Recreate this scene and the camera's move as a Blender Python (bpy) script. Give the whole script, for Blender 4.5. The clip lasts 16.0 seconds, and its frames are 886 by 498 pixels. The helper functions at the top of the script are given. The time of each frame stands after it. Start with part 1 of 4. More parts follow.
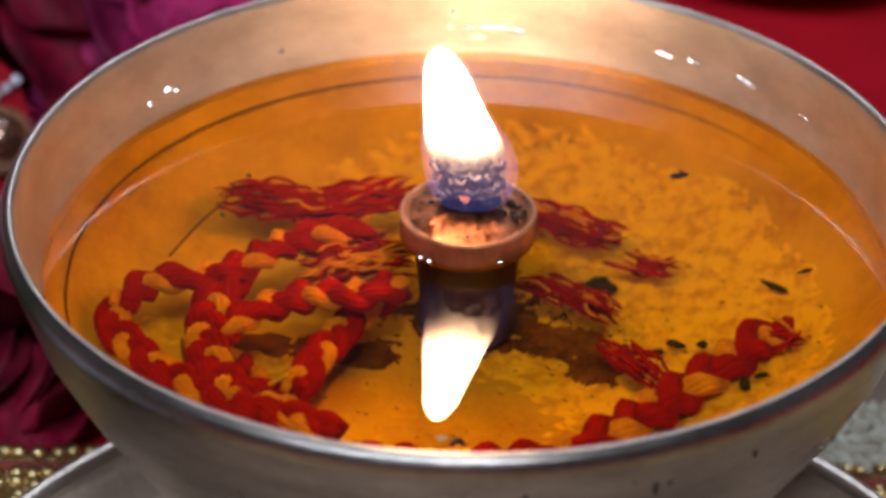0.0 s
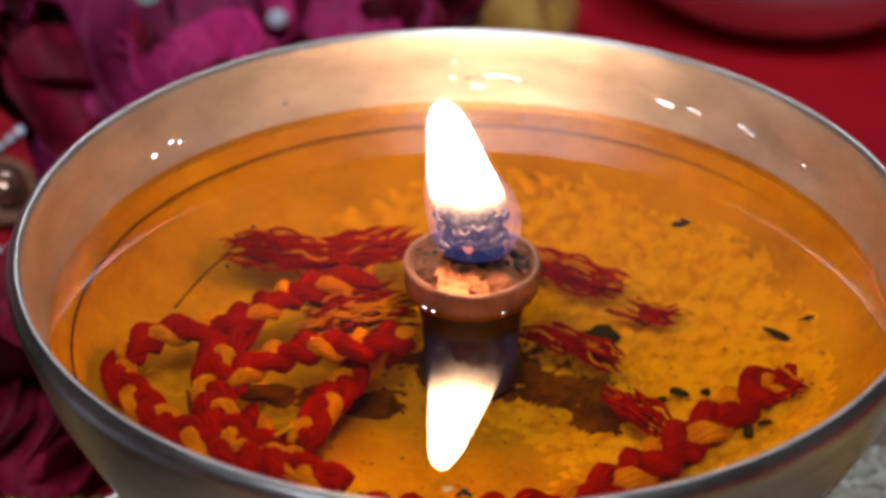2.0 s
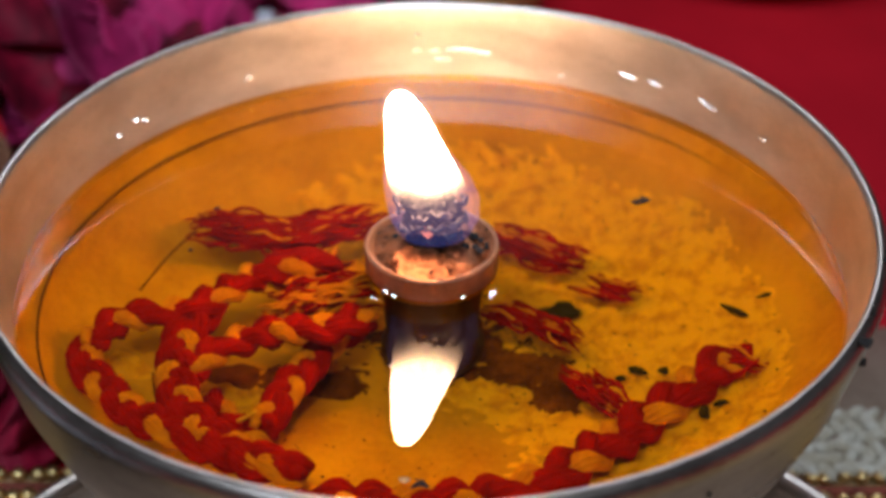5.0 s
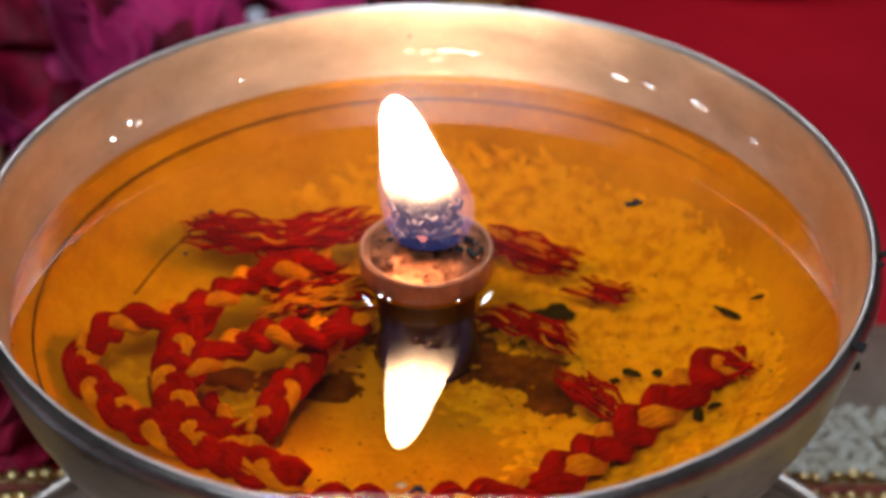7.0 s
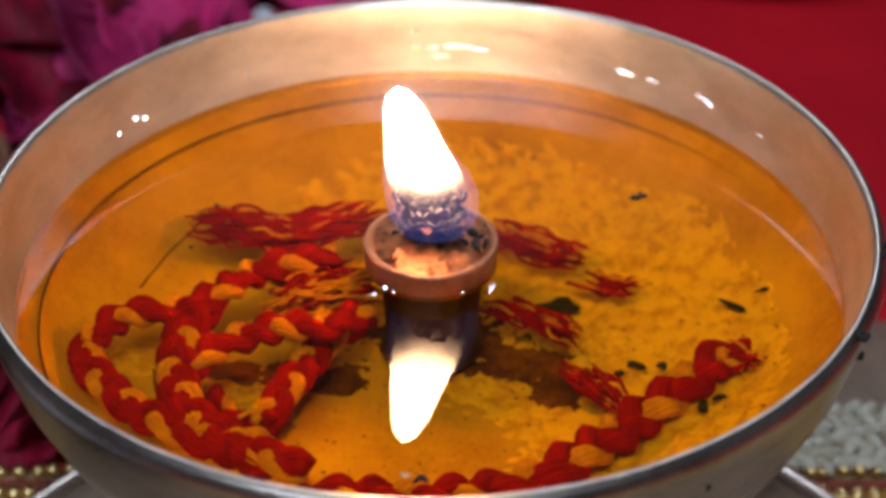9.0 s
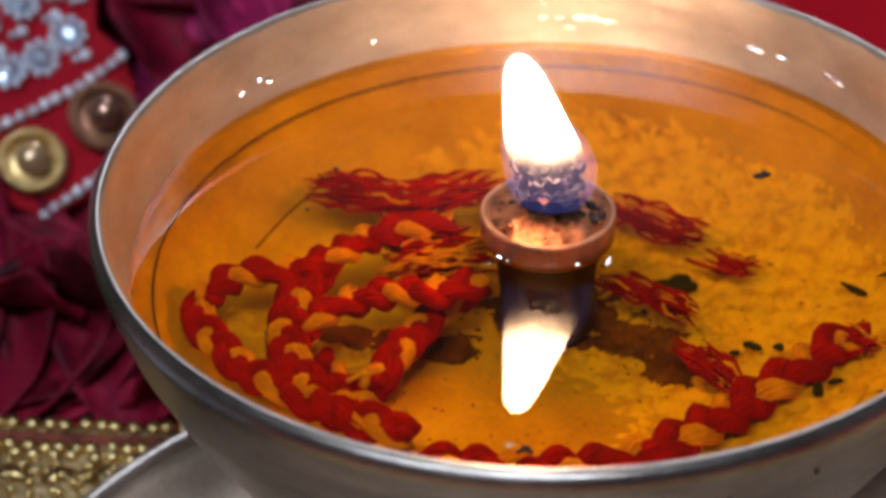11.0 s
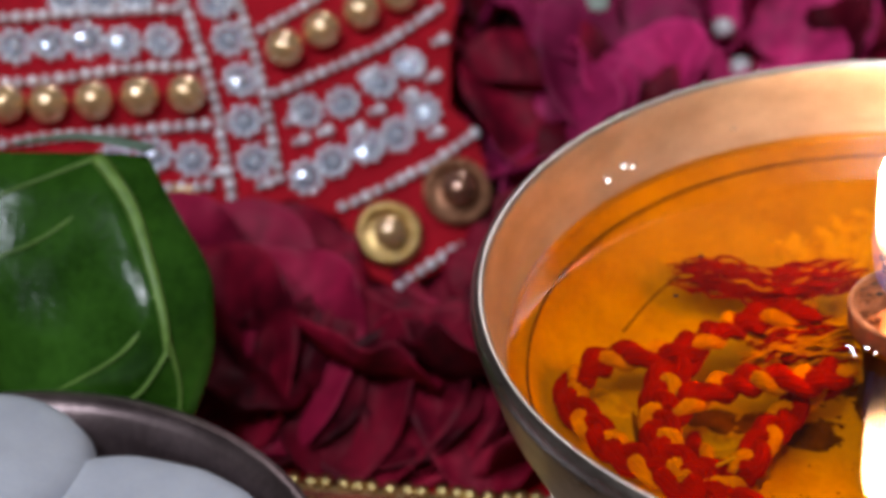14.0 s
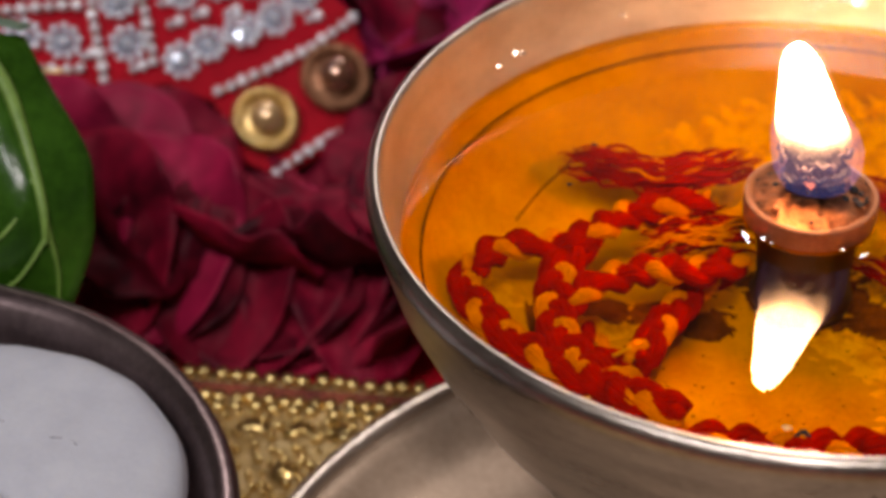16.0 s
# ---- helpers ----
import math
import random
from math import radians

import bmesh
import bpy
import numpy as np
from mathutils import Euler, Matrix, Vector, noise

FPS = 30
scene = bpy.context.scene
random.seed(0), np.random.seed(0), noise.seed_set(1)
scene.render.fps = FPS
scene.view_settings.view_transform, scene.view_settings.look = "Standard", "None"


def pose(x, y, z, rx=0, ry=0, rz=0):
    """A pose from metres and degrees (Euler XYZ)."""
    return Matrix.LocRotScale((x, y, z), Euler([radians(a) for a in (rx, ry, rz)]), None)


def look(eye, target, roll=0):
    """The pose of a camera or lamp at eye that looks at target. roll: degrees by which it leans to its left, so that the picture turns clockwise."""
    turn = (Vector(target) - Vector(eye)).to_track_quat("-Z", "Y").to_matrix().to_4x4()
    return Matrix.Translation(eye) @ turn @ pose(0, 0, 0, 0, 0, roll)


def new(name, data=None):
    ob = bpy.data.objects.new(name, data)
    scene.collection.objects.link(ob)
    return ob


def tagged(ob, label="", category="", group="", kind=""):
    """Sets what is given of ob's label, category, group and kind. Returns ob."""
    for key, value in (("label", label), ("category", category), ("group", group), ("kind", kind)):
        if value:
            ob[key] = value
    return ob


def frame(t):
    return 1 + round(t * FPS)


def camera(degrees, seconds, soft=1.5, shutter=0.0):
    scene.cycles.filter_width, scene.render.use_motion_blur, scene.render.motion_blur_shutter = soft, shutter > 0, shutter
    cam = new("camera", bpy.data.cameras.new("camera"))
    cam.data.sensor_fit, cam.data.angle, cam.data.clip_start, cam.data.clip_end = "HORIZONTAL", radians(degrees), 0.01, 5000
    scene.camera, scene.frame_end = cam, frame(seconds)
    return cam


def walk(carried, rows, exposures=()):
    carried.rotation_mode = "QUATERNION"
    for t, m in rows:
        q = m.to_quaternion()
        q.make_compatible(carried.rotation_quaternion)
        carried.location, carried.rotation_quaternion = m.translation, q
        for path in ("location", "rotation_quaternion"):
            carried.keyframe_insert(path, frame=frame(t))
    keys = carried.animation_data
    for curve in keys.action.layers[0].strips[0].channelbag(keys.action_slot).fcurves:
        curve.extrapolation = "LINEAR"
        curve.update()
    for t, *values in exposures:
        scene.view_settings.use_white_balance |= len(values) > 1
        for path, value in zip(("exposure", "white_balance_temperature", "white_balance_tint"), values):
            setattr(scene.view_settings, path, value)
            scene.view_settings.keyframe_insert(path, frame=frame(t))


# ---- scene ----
cam = camera(24.00, 16.0, soft=3.6)
# seconds, eye x y z, pan, tilt, roll in degrees
PATH = [
    (0, -0.0000, -0.1756, 0.1539, -0.77, -32.64, 0.68),
    (0.5, -0.0002, -0.1750, 0.1532, -0.64, -32.37, 0.85),
    (1, -0.0002, -0.1749, 0.1538, -0.35, -32.39, 0.85),
    (1.5, -0.0008, -0.1753, 0.1553, -0.75, -32.12, 0.43),
    (2, -0.0006, -0.1760, 0.1557, -0.71, -31.62, 0.29),
    (2.5, 0.0010, -0.1755, 0.1553, -0.95, -31.56, 0.07),
    (3, 0.0025, -0.1740, 0.1555, -0.81, -32.17, 0.36),
    (3.5, 0.0013, -0.1746, 0.1590, -0.44, -31.93, 0.42),
    (4, 0.0012, -0.1738, 0.1613, -0.57, -33.26, 0.13),
    (4.5, 0.0034, -0.1735, 0.1628, -0.73, -34.02, -0.12),
    (7, 0.0020, -0.1728, 0.1661, -0.07, -34.81, 0.04),
    (7.5, 0.0016, -0.1725, 0.1649, 0.28, -34.73, 0.27),
    (8, 0.0013, -0.1736, 0.1642, 0.57, -34.12, 0.36),
    (10.5, 0.0058, -0.1745, 0.1650, -4.32, -34.94, -1.26),
    (11, 0.0057, -0.1735, 0.1623, -5.32, -34.85, -0.90),
    (11.5, 0.0038, -0.1746, 0.1659, -5.41, -35.13, -0.62),
    (12, 0.0012, -0.1757, 0.1681, -6.26, -34.83, -0.68),
    (12.5, -0.0018, -0.1750, 0.1692, -9.17, -34.25, -1.81),
    (13, -0.0019, -0.1760, 0.1698, -11.40, -33.58, -2.72),
    (13.5, -0.0032, -0.1785, 0.1697, -12.66, -33.40, -3.40),
    (14, -0.0044, -0.1787, 0.1705, -14.01, -33.30, -4.46),
    (14.5, -0.0013, -0.1793, 0.1665, -15.03, -36.00, -4.91),
    (15, -0.0029, -0.1770, 0.1697, -15.45, -36.37, -5.22),
    (15.5, -0.0073, -0.1766, 0.1719, -11.41, -36.54, -2.59),
    (16, -0.0113, -0.1766, 0.1682, -8.58, -36.55, -0.93),
]
walk(cam, [(t, pose(x, y, z, 90 + tilt, 0, -pan) @ pose(0, 0, 0, 0, 0, roll)) for t, x, y, z, pan, tilt, roll in PATH],
     [(0.0, 0.0, 6500, 10), (11.8, 0.0, 6500, 10), (13.6, 0.20, 7200, 14), (15.0, 0.24, 8400, 20), (16.0, 0.24, 9000, 22)])
# a close phone lens: the far petals fall out of focus
cam.data.dof.use_dof = True
cam.data.dof.focus_distance = 0.203
cam.data.dof.aperture_fstop = 26

# ---- world and light ----
world = bpy.data.worlds.new("room_air")
scene.world = world
world.use_nodes = True
world.node_tree.nodes["Background"].inputs[0].default_value = (0.55, 0.65, 1.0, 1)
world.node_tree.nodes["Background"].inputs[1].default_value = 0.05


def lamp(name, eye, target, watts, sx, sy, colour):
    data = bpy.data.lights.new(name, "AREA")
    data.shape, data.size, data.size_y, data.energy, data.color = "RECTANGLE", sx, sy, watts, colour
    ob = new(name, data)
    ob.matrix_world = look(eye, target)
    return ob


lamp("tube_light", (-0.42, -0.75, 1.30), (0, 0, 0), 8.5, 0.60, 0.13, (0.66, 0.80, 1.0))
lamp("bulb_light", (0.10, -0.85, 1.36), (0, 0, 0), 9.5, 0.18, 0.17, (0.70, 0.82, 1.0))
# unseen cool fill added at the back; the wall there has no window
lamp("back_fill_light", (0.02, 1.28, 1.30), (0, 0, 0), 7.0, 0.55, 0.12, (0.74, 0.84, 1.0))

# ---- materials ----
ZR = 0.05      # height of the bowl's rim over the table
ZO = ZR - 0.0080   # oil level


def node(nt, kind, **values):
    n = nt.nodes.new(kind)
    for k, v in values.items():
        n.inputs[k].default_value = v
    return n


def surface(name, base, dark=None, rough=0.5, metal=0.0, scale=200.0, bump=0.15, dist=0.0003, rough2=None,
            fine=900.0, coat=0.0, sheen=0.0, sss=0.0, stretch=None, vary=0.0, edge=(0.35, 0.7), trans=0.0, spec=0.5):
    """Principled surface with two scales of colour variation, roughness wear and fine relief."""
    m = bpy.data.materials.new(name)
    m.use_nodes = True
    nt = m.node_tree
    b = nt.nodes["Principled BSDF"]
    co = node(nt, "ShaderNodeTexCoord")
    src = co.outputs["Object"]
    if stretch:
        mp = node(nt, "ShaderNodeMapping", Scale=stretch)
        nt.links.new(src, mp.inputs["Vector"])
        src = mp.outputs["Vector"]
    big = node(nt, "ShaderNodeTexNoise", Scale=scale, Detail=5.0, Roughness=0.6)
    small = node(nt, "ShaderNodeTexNoise", Scale=fine, Detail=3.0, Roughness=0.6)
    nt.links.new(src, big.inputs["Vector"])
    nt.links.new(src, small.inputs["Vector"])
    ramp = node(nt, "ShaderNodeValToRGB")
    dark = dark or tuple(c * 0.6 for c in base)
    ramp.color_ramp.elements[0].position, ramp.color_ramp.elements[1].position = edge
    ramp.color_ramp.elements[0].color = (*dark, 1)
    ramp.color_ramp.elements[1].color = (*base, 1)
    add = node(nt, "ShaderNodeMath")
    add.operation = "MULTIPLY_ADD"
    add.inputs[1].default_value = 0.35
    nt.links.new(small.outputs["Fac"], add.inputs[0])
    sub = node(nt, "ShaderNodeMath")
    sub.operation = "SUBTRACT"
    sub.inputs[1].default_value = 0.175
    nt.links.new(big.outputs["Fac"], sub.inputs[0])
    nt.links.new(sub.outputs[0], add.inputs[2])
    nt.links.new(add.outputs[0], ramp.inputs["Fac"])
    colour = ramp.outputs["Color"]
    if vary:
        info = node(nt, "ShaderNodeObjectInfo")
        rng = node(nt, "ShaderNodeMapRange")
        rng.inputs["To Min"].default_value, rng.inputs["To Max"].default_value = 1 - vary, 1 + vary
        nt.links.new(info.outputs["Random"], rng.inputs["Value"])
        hsv = node(nt, "ShaderNodeHueSaturation")
        nt.links.new(rng.outputs["Result"], hsv.inputs["Value"])
        nt.links.new(colour, hsv.inputs["Color"])
        colour = hsv.outputs["Color"]
    nt.links.new(colour, b.inputs["Base Color"])
    rr = node(nt, "ShaderNodeMapRange")
    rr.inputs["To Min"].default_value, rr.inputs["To Max"].default_value = rough, rough2 if rough2 else min(1, rough * 1.4)
    nt.links.new(big.outputs["Fac"], rr.inputs["Value"])
    nt.links.new(rr.outputs["Result"], b.inputs["Roughness"])
    b.inputs["Metallic"].default_value = metal
    b.inputs["Specular IOR Level"].default_value = spec
    b.inputs["Coat Weight"].default_value = coat
    b.inputs["Coat Roughness"].default_value = 0.10
    b.inputs["Coat IOR"].default_value = 1.8
    b.inputs["Sheen Weight"].default_value = sheen
    b.inputs["Transmission Weight"].default_value = trans
    if sss:
        b.inputs["Subsurface Weight"].default_value = sss
        b.inputs["Subsurface Radius"].default_value = (0.002, 0.0015, 0.001)
        b.inputs["Subsurface Scale"].default_value = 1.0
    bp = node(nt, "ShaderNodeBump", Strength=bump, Distance=dist)
    nt.links.new(add.outputs[0], bp.inputs["Height"])
    nt.links.new(bp.outputs["Normal"], b.inputs["Normal"])
    return m


def glow(name, colour, strength, low=None, high=None):
    """A burning gas: emission added to what lies behind, fading in between two heights."""
    m = bpy.data.materials.new(name)
    m.use_nodes = True
    nt = m.node_tree
    out = nt.nodes["Material Output"]
    nt.nodes.remove(nt.nodes["Principled BSDF"])
    em = node(nt, "ShaderNodeEmission", Color=(*colour, 1), Strength=strength)
    if low is not None:
        co = node(nt, "ShaderNodeTexCoord")
        sep = node(nt, "ShaderNodeSeparateXYZ")
        nt.links.new(co.outputs["Object"], sep.inputs[0])
        wob = node(nt, "ShaderNodeTexNoise", Scale=500.0, Detail=2.0)
        nt.links.new(co.outputs["Object"], wob.inputs["Vector"])
        shift = node(nt, "ShaderNodeMath")
        shift.operation = "MULTIPLY_ADD"
        shift.inputs[1].default_value = 0.0016
        nt.links.new(wob.outputs["Fac"], shift.inputs[0])
        nt.links.new(sep.outputs["Z"], shift.inputs[2])
        rise = node(nt, "ShaderNodeMapRange")
        rise.inputs["From Min"].default_value, rise.inputs["From Max"].default_value = low + 0.0008, high + 0.0008
        rise.inputs["To Min"].default_value, rise.inputs["To Max"].default_value = 0.0, 1.0
        nt.links.new(shift.outputs[0], rise.inputs["Value"])
        cube = node(nt, "ShaderNodeMath")
        cube.operation = "POWER"
        cube.inputs[1].default_value = 6.0
        nt.links.new(rise.outputs["Result"], cube.inputs[0])
        amount = node(nt, "ShaderNodeMath")
        amount.operation = "MULTIPLY"
        amount.inputs[1].default_value = strength
        nt.links.new(cube.outputs[0], amount.inputs[0])
        nt.links.new(amount.outputs[0], em.inputs["Strength"])
    tr = node(nt, "ShaderNodeBsdfTransparent")
    add = node(nt, "ShaderNodeAddShader")
    nt.links.new(em.outputs[0], add.inputs[0])
    nt.links.new(tr.outputs[0], add.inputs[1])
    nt.links.new(add.outputs[0], out.inputs["Surface"])
    return m


def oil_material():
    """Amber oil: tinted clear body, mirror gloss that rises at grazing angles."""
    m = bpy.data.materials.new("amber_oil")
    m.use_nodes = True
    nt = m.node_tree
    out = nt.nodes["Material Output"]
    nt.nodes.remove(nt.nodes["Principled BSDF"])
    tr = node(nt, "ShaderNodeBsdfTransparent")
    # the tint runs out at the bowl's wall; its darker middle stop paints dimmer light there
    co = node(nt, "ShaderNodeTexCoord")
    flat = node(nt, "ShaderNodeVectorMath")
    flat.operation = "MULTIPLY"
    flat.inputs[1].default_value = (1, 1, 0)
    nt.links.new(co.outputs["Object"], flat.inputs[0])
    size = node(nt, "ShaderNodeVectorMath")
    size.operation = "LENGTH"
    nt.links.new(flat.outputs[0], size.inputs[0])
    deep = node(nt, "ShaderNodeMapRange")
    for key, value in (("From Min", 0.0403), ("From Max", 0.0428), ("To Min", 0.0), ("To Max", 1.0)):
        deep.inputs[key].default_value = value
    nt.links.new(size.outputs["Value"], deep.inputs["Value"])
    tint = node(nt, "ShaderNodeValToRGB")
    ramp = tint.color_ramp
    ramp.interpolation = "EASE"
    ramp.elements[0].position, ramp.elements[0].color = 0.0, (0.96, 0.68, 0.036, 1)
    ramp.elements[1].position, ramp.elements[1].color = 1.0, (1.0, 0.985, 0.94, 1)
    for place, colour in ((0.45, (0.90, 0.59, 0.04, 1)), (0.75, (0.94, 0.70, 0.20, 1)), (0.90, (0.97, 0.81, 0.44, 1))):
        ramp.elements.new(place).color = colour
    nt.links.new(deep.outputs["Result"], tint.inputs["Fac"])
    nt.links.new(tint.outputs["Color"], tr.inputs["Color"])
    gl = node(nt, "ShaderNodeBsdfGlossy", Color=(1, 1, 1, 1), Roughness=0.0)
    lw = node(nt, "ShaderNodeLayerWeight", Blend=0.5)
    p5 = node(nt, "ShaderNodeMath")
    p5.operation = "POWER"
    p5.inputs[1].default_value = 5.0
    nt.links.new(lw.outputs["Facing"], p5.inputs[0])
    ma = node(nt, "ShaderNodeMath")
    ma.operation = "MULTIPLY_ADD"
    ma.inputs[1].default_value, ma.inputs[2].default_value = 0.94, 0.060
    nt.links.new(p5.outputs[0], ma.inputs[0])
    mix = node(nt, "ShaderNodeMixShader")
    nt.links.new(ma.outputs[0], mix.inputs["Fac"])
    nt.links.new(tr.outputs[0], mix.inputs[1])
    nt.links.new(gl.outputs[0], mix.inputs[2])
    nt.links.new(mix.outputs[0], out.inputs["Surface"])
    return m


STEEL = surface("worn_steel", (0.81, 0.71, 0.63), (0.62, 0.53, 0.455), rough=0.28, rough2=0.44, metal=0.94, scale=110, fine=1500,
                bump=0.5, dist=0.0003, stretch=(1, 1, 2.5), coat=0.0)
# darker copy of the bowl's steel: dim reflections outside are put into its colour
STEEL_OUT = surface("shaded_scuffed_steel", (0.46, 0.395, 0.345), (0.25, 0.21, 0.18), rough=0.20, rough2=0.40, metal=0.97, scale=75, fine=1100,
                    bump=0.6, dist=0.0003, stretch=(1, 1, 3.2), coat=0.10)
STEEL_DIM = surface("dull_steel", (0.58, 0.42, 0.31), (0.38, 0.26, 0.18), rough=0.32, rough2=0.55, metal=0.40, scale=70, fine=1200,
                    bump=0.25, dist=0.00015)
STEEL_LIGHT = surface("clean_steel", (0.86, 0.81, 0.88), (0.70, 0.64, 0.72), rough=0.25, rough2=0.4, metal=0.10, scale=60, fine=900, bump=0.15)
LINE = surface("dark_groove", (0.10, 0.03, 0.014), rough=0.6, scale=300)
OIL = oil_material()
COPPER = surface("burnt_copper", (0.55, 0.21, 0.10), (0.11, 0.04, 0.02), rough=0.20, rough2=0.6, metal=1.0, scale=420, fine=1800,
                 bump=0.8, dist=0.0006, edge=(0.32, 0.54))
BRASS = surface("oily_brass", (0.46, 0.21, 0.115), (0.24, 0.10, 0.05), rough=0.30, metal=0.65, scale=260, bump=0.3)
# darker copy of the brass: shade under collar and oil is put into its colour
BRASS_SHADED = surface("shaded_sunken_brass", (0.07, 0.03, 0.025), (0.02, 0.01, 0.01), rough=0.3, metal=0.4, scale=240)
CHAR = surface("charred_cotton", (0.06, 0.04, 0.045), (0.006, 0.005, 0.006), rough=0.5, scale=900, fine=3000, bump=0.9, dist=0.0006,
               edge=(0.42, 0.66))
EMBER = glow("ember", (1.0, 0.25, 0.16), 0.7)
FLAME = glow("flame_light", (1.0, 0.60, 0.33), 41.0, 0.0048, 0.0108)
BLUE = glow("flame_blue_skirt", (0.22, 0.26, 1.0), 0.085)
GLARE_EDGE = glow("flame_glare_edge", (1.0, 0.52, 0.40), 0.055)
RED_THREAD = surface("red_cotton_thread", (0.45, 0.004, 0.016), (0.24, 0.002, 0.008), rough=0.85, scale=500, fine=2600, bump=0.8,
                     dist=0.0004, spec=0.1)
ORANGE_THREAD = surface("orange_cotton_thread", (0.82, 0.41, 0.045), (0.55, 0.22, 0.02), rough=0.75, scale=500, fine=2600, bump=0.8,
                        dist=0.0004, spec=0.15)
SEDIMENT = surface("turmeric_sediment", (0.95, 0.63, 0.030), (0.70, 0.37, 0.016), rough=0.9, scale=480, fine=2400, bump=0.9, dist=0.0008,
                   edge=(0.36, 0.54), spec=0.1)
# brown of the painted shade on the bowl's floor, with soot speckle
SHADE_SILT = surface("brown_shade_silt", (0.26, 0.09, 0.014), (0.09, 0.028, 0.006), rough=0.9, scale=300, fine=2200, bump=0.9, dist=0.0006, edge=(0.40, 0.64), spec=0.1)
STAIN = surface("oil_stained_floor", (0.74, 0.46, 0.030), (0.50, 0.265, 0.016), rough=0.75, scale=90, fine=1400, bump=0.5, dist=0.0004, edge=(0.3, 0.62), spec=0.15)


def thin_out(m, start, end):
    """The film of stain thins to bare metal between two distances from the bowl's middle."""
    nt = m.node_tree
    co, flat, size = node(nt, "ShaderNodeTexCoord"), node(nt, "ShaderNodeVectorMath"), node(nt, "ShaderNodeVectorMath")
    flat.operation, size.operation = "MULTIPLY", "LENGTH"
    flat.inputs[1].default_value = (1, 1, 0)
    nt.links.new(co.outputs["Object"], flat.inputs[0])
    nt.links.new(flat.outputs[0], size.inputs[0])
    fade = node(nt, "ShaderNodeMapRange")
    fade.interpolation_type = "SMOOTHSTEP"
    for key, value in (("From Min", start), ("From Max", end), ("To Min", 1.0), ("To Max", 0.0)):
        fade.inputs[key].default_value = value
    nt.links.new(size.outputs["Value"], fade.inputs["Value"])
    nt.links.new(fade.outputs["Result"], nt.nodes["Principled BSDF"].inputs["Alpha"])


thin_out(STAIN, 0.0418, 0.0424)
BLACK = surface("burnt_crumb", (0.02, 0.015, 0.012), rough=0.7, scale=900)
STRAW = surface("pale_straw", (0.75, 0.50, 0.22), rough=0.6, scale=900)
PETAL = surface("dried_rose_petal", (0.25, 0.005, 0.024), (0.05, 0.0014, 0.007), rough=0.5, rough2=0.7, scale=70, fine=500, bump=0.3,
                dist=0.0007, spec=0.15, vary=0.45, edge=(0.34, 0.66))
PETAL_MID = surface("crimson_rose_petal", (0.42, 0.010, 0.058), (0.15, 0.003, 0.02), rough=0.5, rough2=0.7, scale=70, fine=500, bump=0.3, dist=0.0007, spec=0.2, vary=0.25, edge=(0.34, 0.66))
PETAL_PINK = surface("magenta_rose_petal", (0.60, 0.026, 0.15), (0.25, 0.010, 0.062), rough=0.5, rough2=0.7, scale=70, fine=500, bump=0.3,
                     dist=0.0007, spec=0.2, vary=0.5, edge=(0.34, 0.66))
RED_CLOTH = surface("red_satin_cloth", (0.60, 0.008, 0.020), (0.47, 0.005, 0.014), rough=0.8, scale=25, fine=2500, bump=0.25, dist=0.0002,
                    spec=0.15)
RED_FELT = surface("red_felt", (0.50, 0.010, 0.022), (0.34, 0.007, 0.015), rough=0.85, scale=300, fine=2600, bump=0.6, dist=0.0003, spec=0.15)
HEM_RED = surface("russet_cord", (0.30, 0.06, 0.03), (0.14, 0.02, 0.012), rough=0.7, scale=300, fine=2600, bump=0.6, dist=0.0003)
GOLD_LACE = surface("gold_lace_cloth", (0.90, 0.68, 0.36), (0.54, 0.34, 0.12), rough=0.42, metal=0.35, scale=420, fine=1700, bump=1.0,
                    dist=0.0009)
GOLD_BEAD = surface("gold_bead", (0.95, 0.72, 0.34), (0.72, 0.48, 0.18), rough=0.30, metal=1.0, scale=600, bump=0.1)
GOLD = surface("gold_metal", (0.95, 0.72, 0.36), (0.64, 0.42, 0.15), rough=0.28, metal=1.0, scale=500, bump=0.3)
SILVER_BEAD = surface("silver_bead", (0.97, 0.96, 1.0), (0.85, 0.83, 0.88), rough=0.18, metal=0.2, scale=600, bump=0.1)
PEARL = surface("golden_pearl", (0.92, 0.62, 0.32), (0.76, 0.45, 0.20), rough=0.16, metal=0.6, scale=300, bump=0.02, coat=1.0, spec=1.0)
PEARL_WHITE = surface("white_pearl", (0.75, 0.72, 0.74), rough=0.2, scale=300, bump=0.05, coat=0.8)
PEARL_BROWN = surface("bronze_pearl", (0.46, 0.22, 0.13), (0.26, 0.10, 0.06), rough=0.16, metal=0.7, scale=300, bump=0.05, coat=0.8)
STONE = surface("rhinestone", (0.80, 0.86, 0.96), (0.50, 0.57, 0.70), rough=0.10, metal=0.7, scale=900, bump=0.05)
CRYSTAL = surface("small_crystal", (0.90, 0.95, 1.0), (0.74, 0.80, 0.92), rough=0.10, metal=0.15, scale=900, bump=0.05, coat=1.0, spec=1.0)
LEAF = surface("betel_leaf", (0.030, 0.110, 0.011), (0.010, 0.044, 0.004), rough=0.13, rough2=0.26, scale=90, fine=900, bump=0.35, dist=0.0006,
               spec=0.3)
LEAF_BACK = surface("leaf_underside", (0.13, 0.24, 0.16), (0.07, 0.15, 0.10), rough=0.5, scale=90, bump=0.3)
VEIN = surface("leaf_vein", (0.17, 0.31, 0.06), (0.10, 0.20, 0.035), rough=0.4, scale=300, bump=0.2)
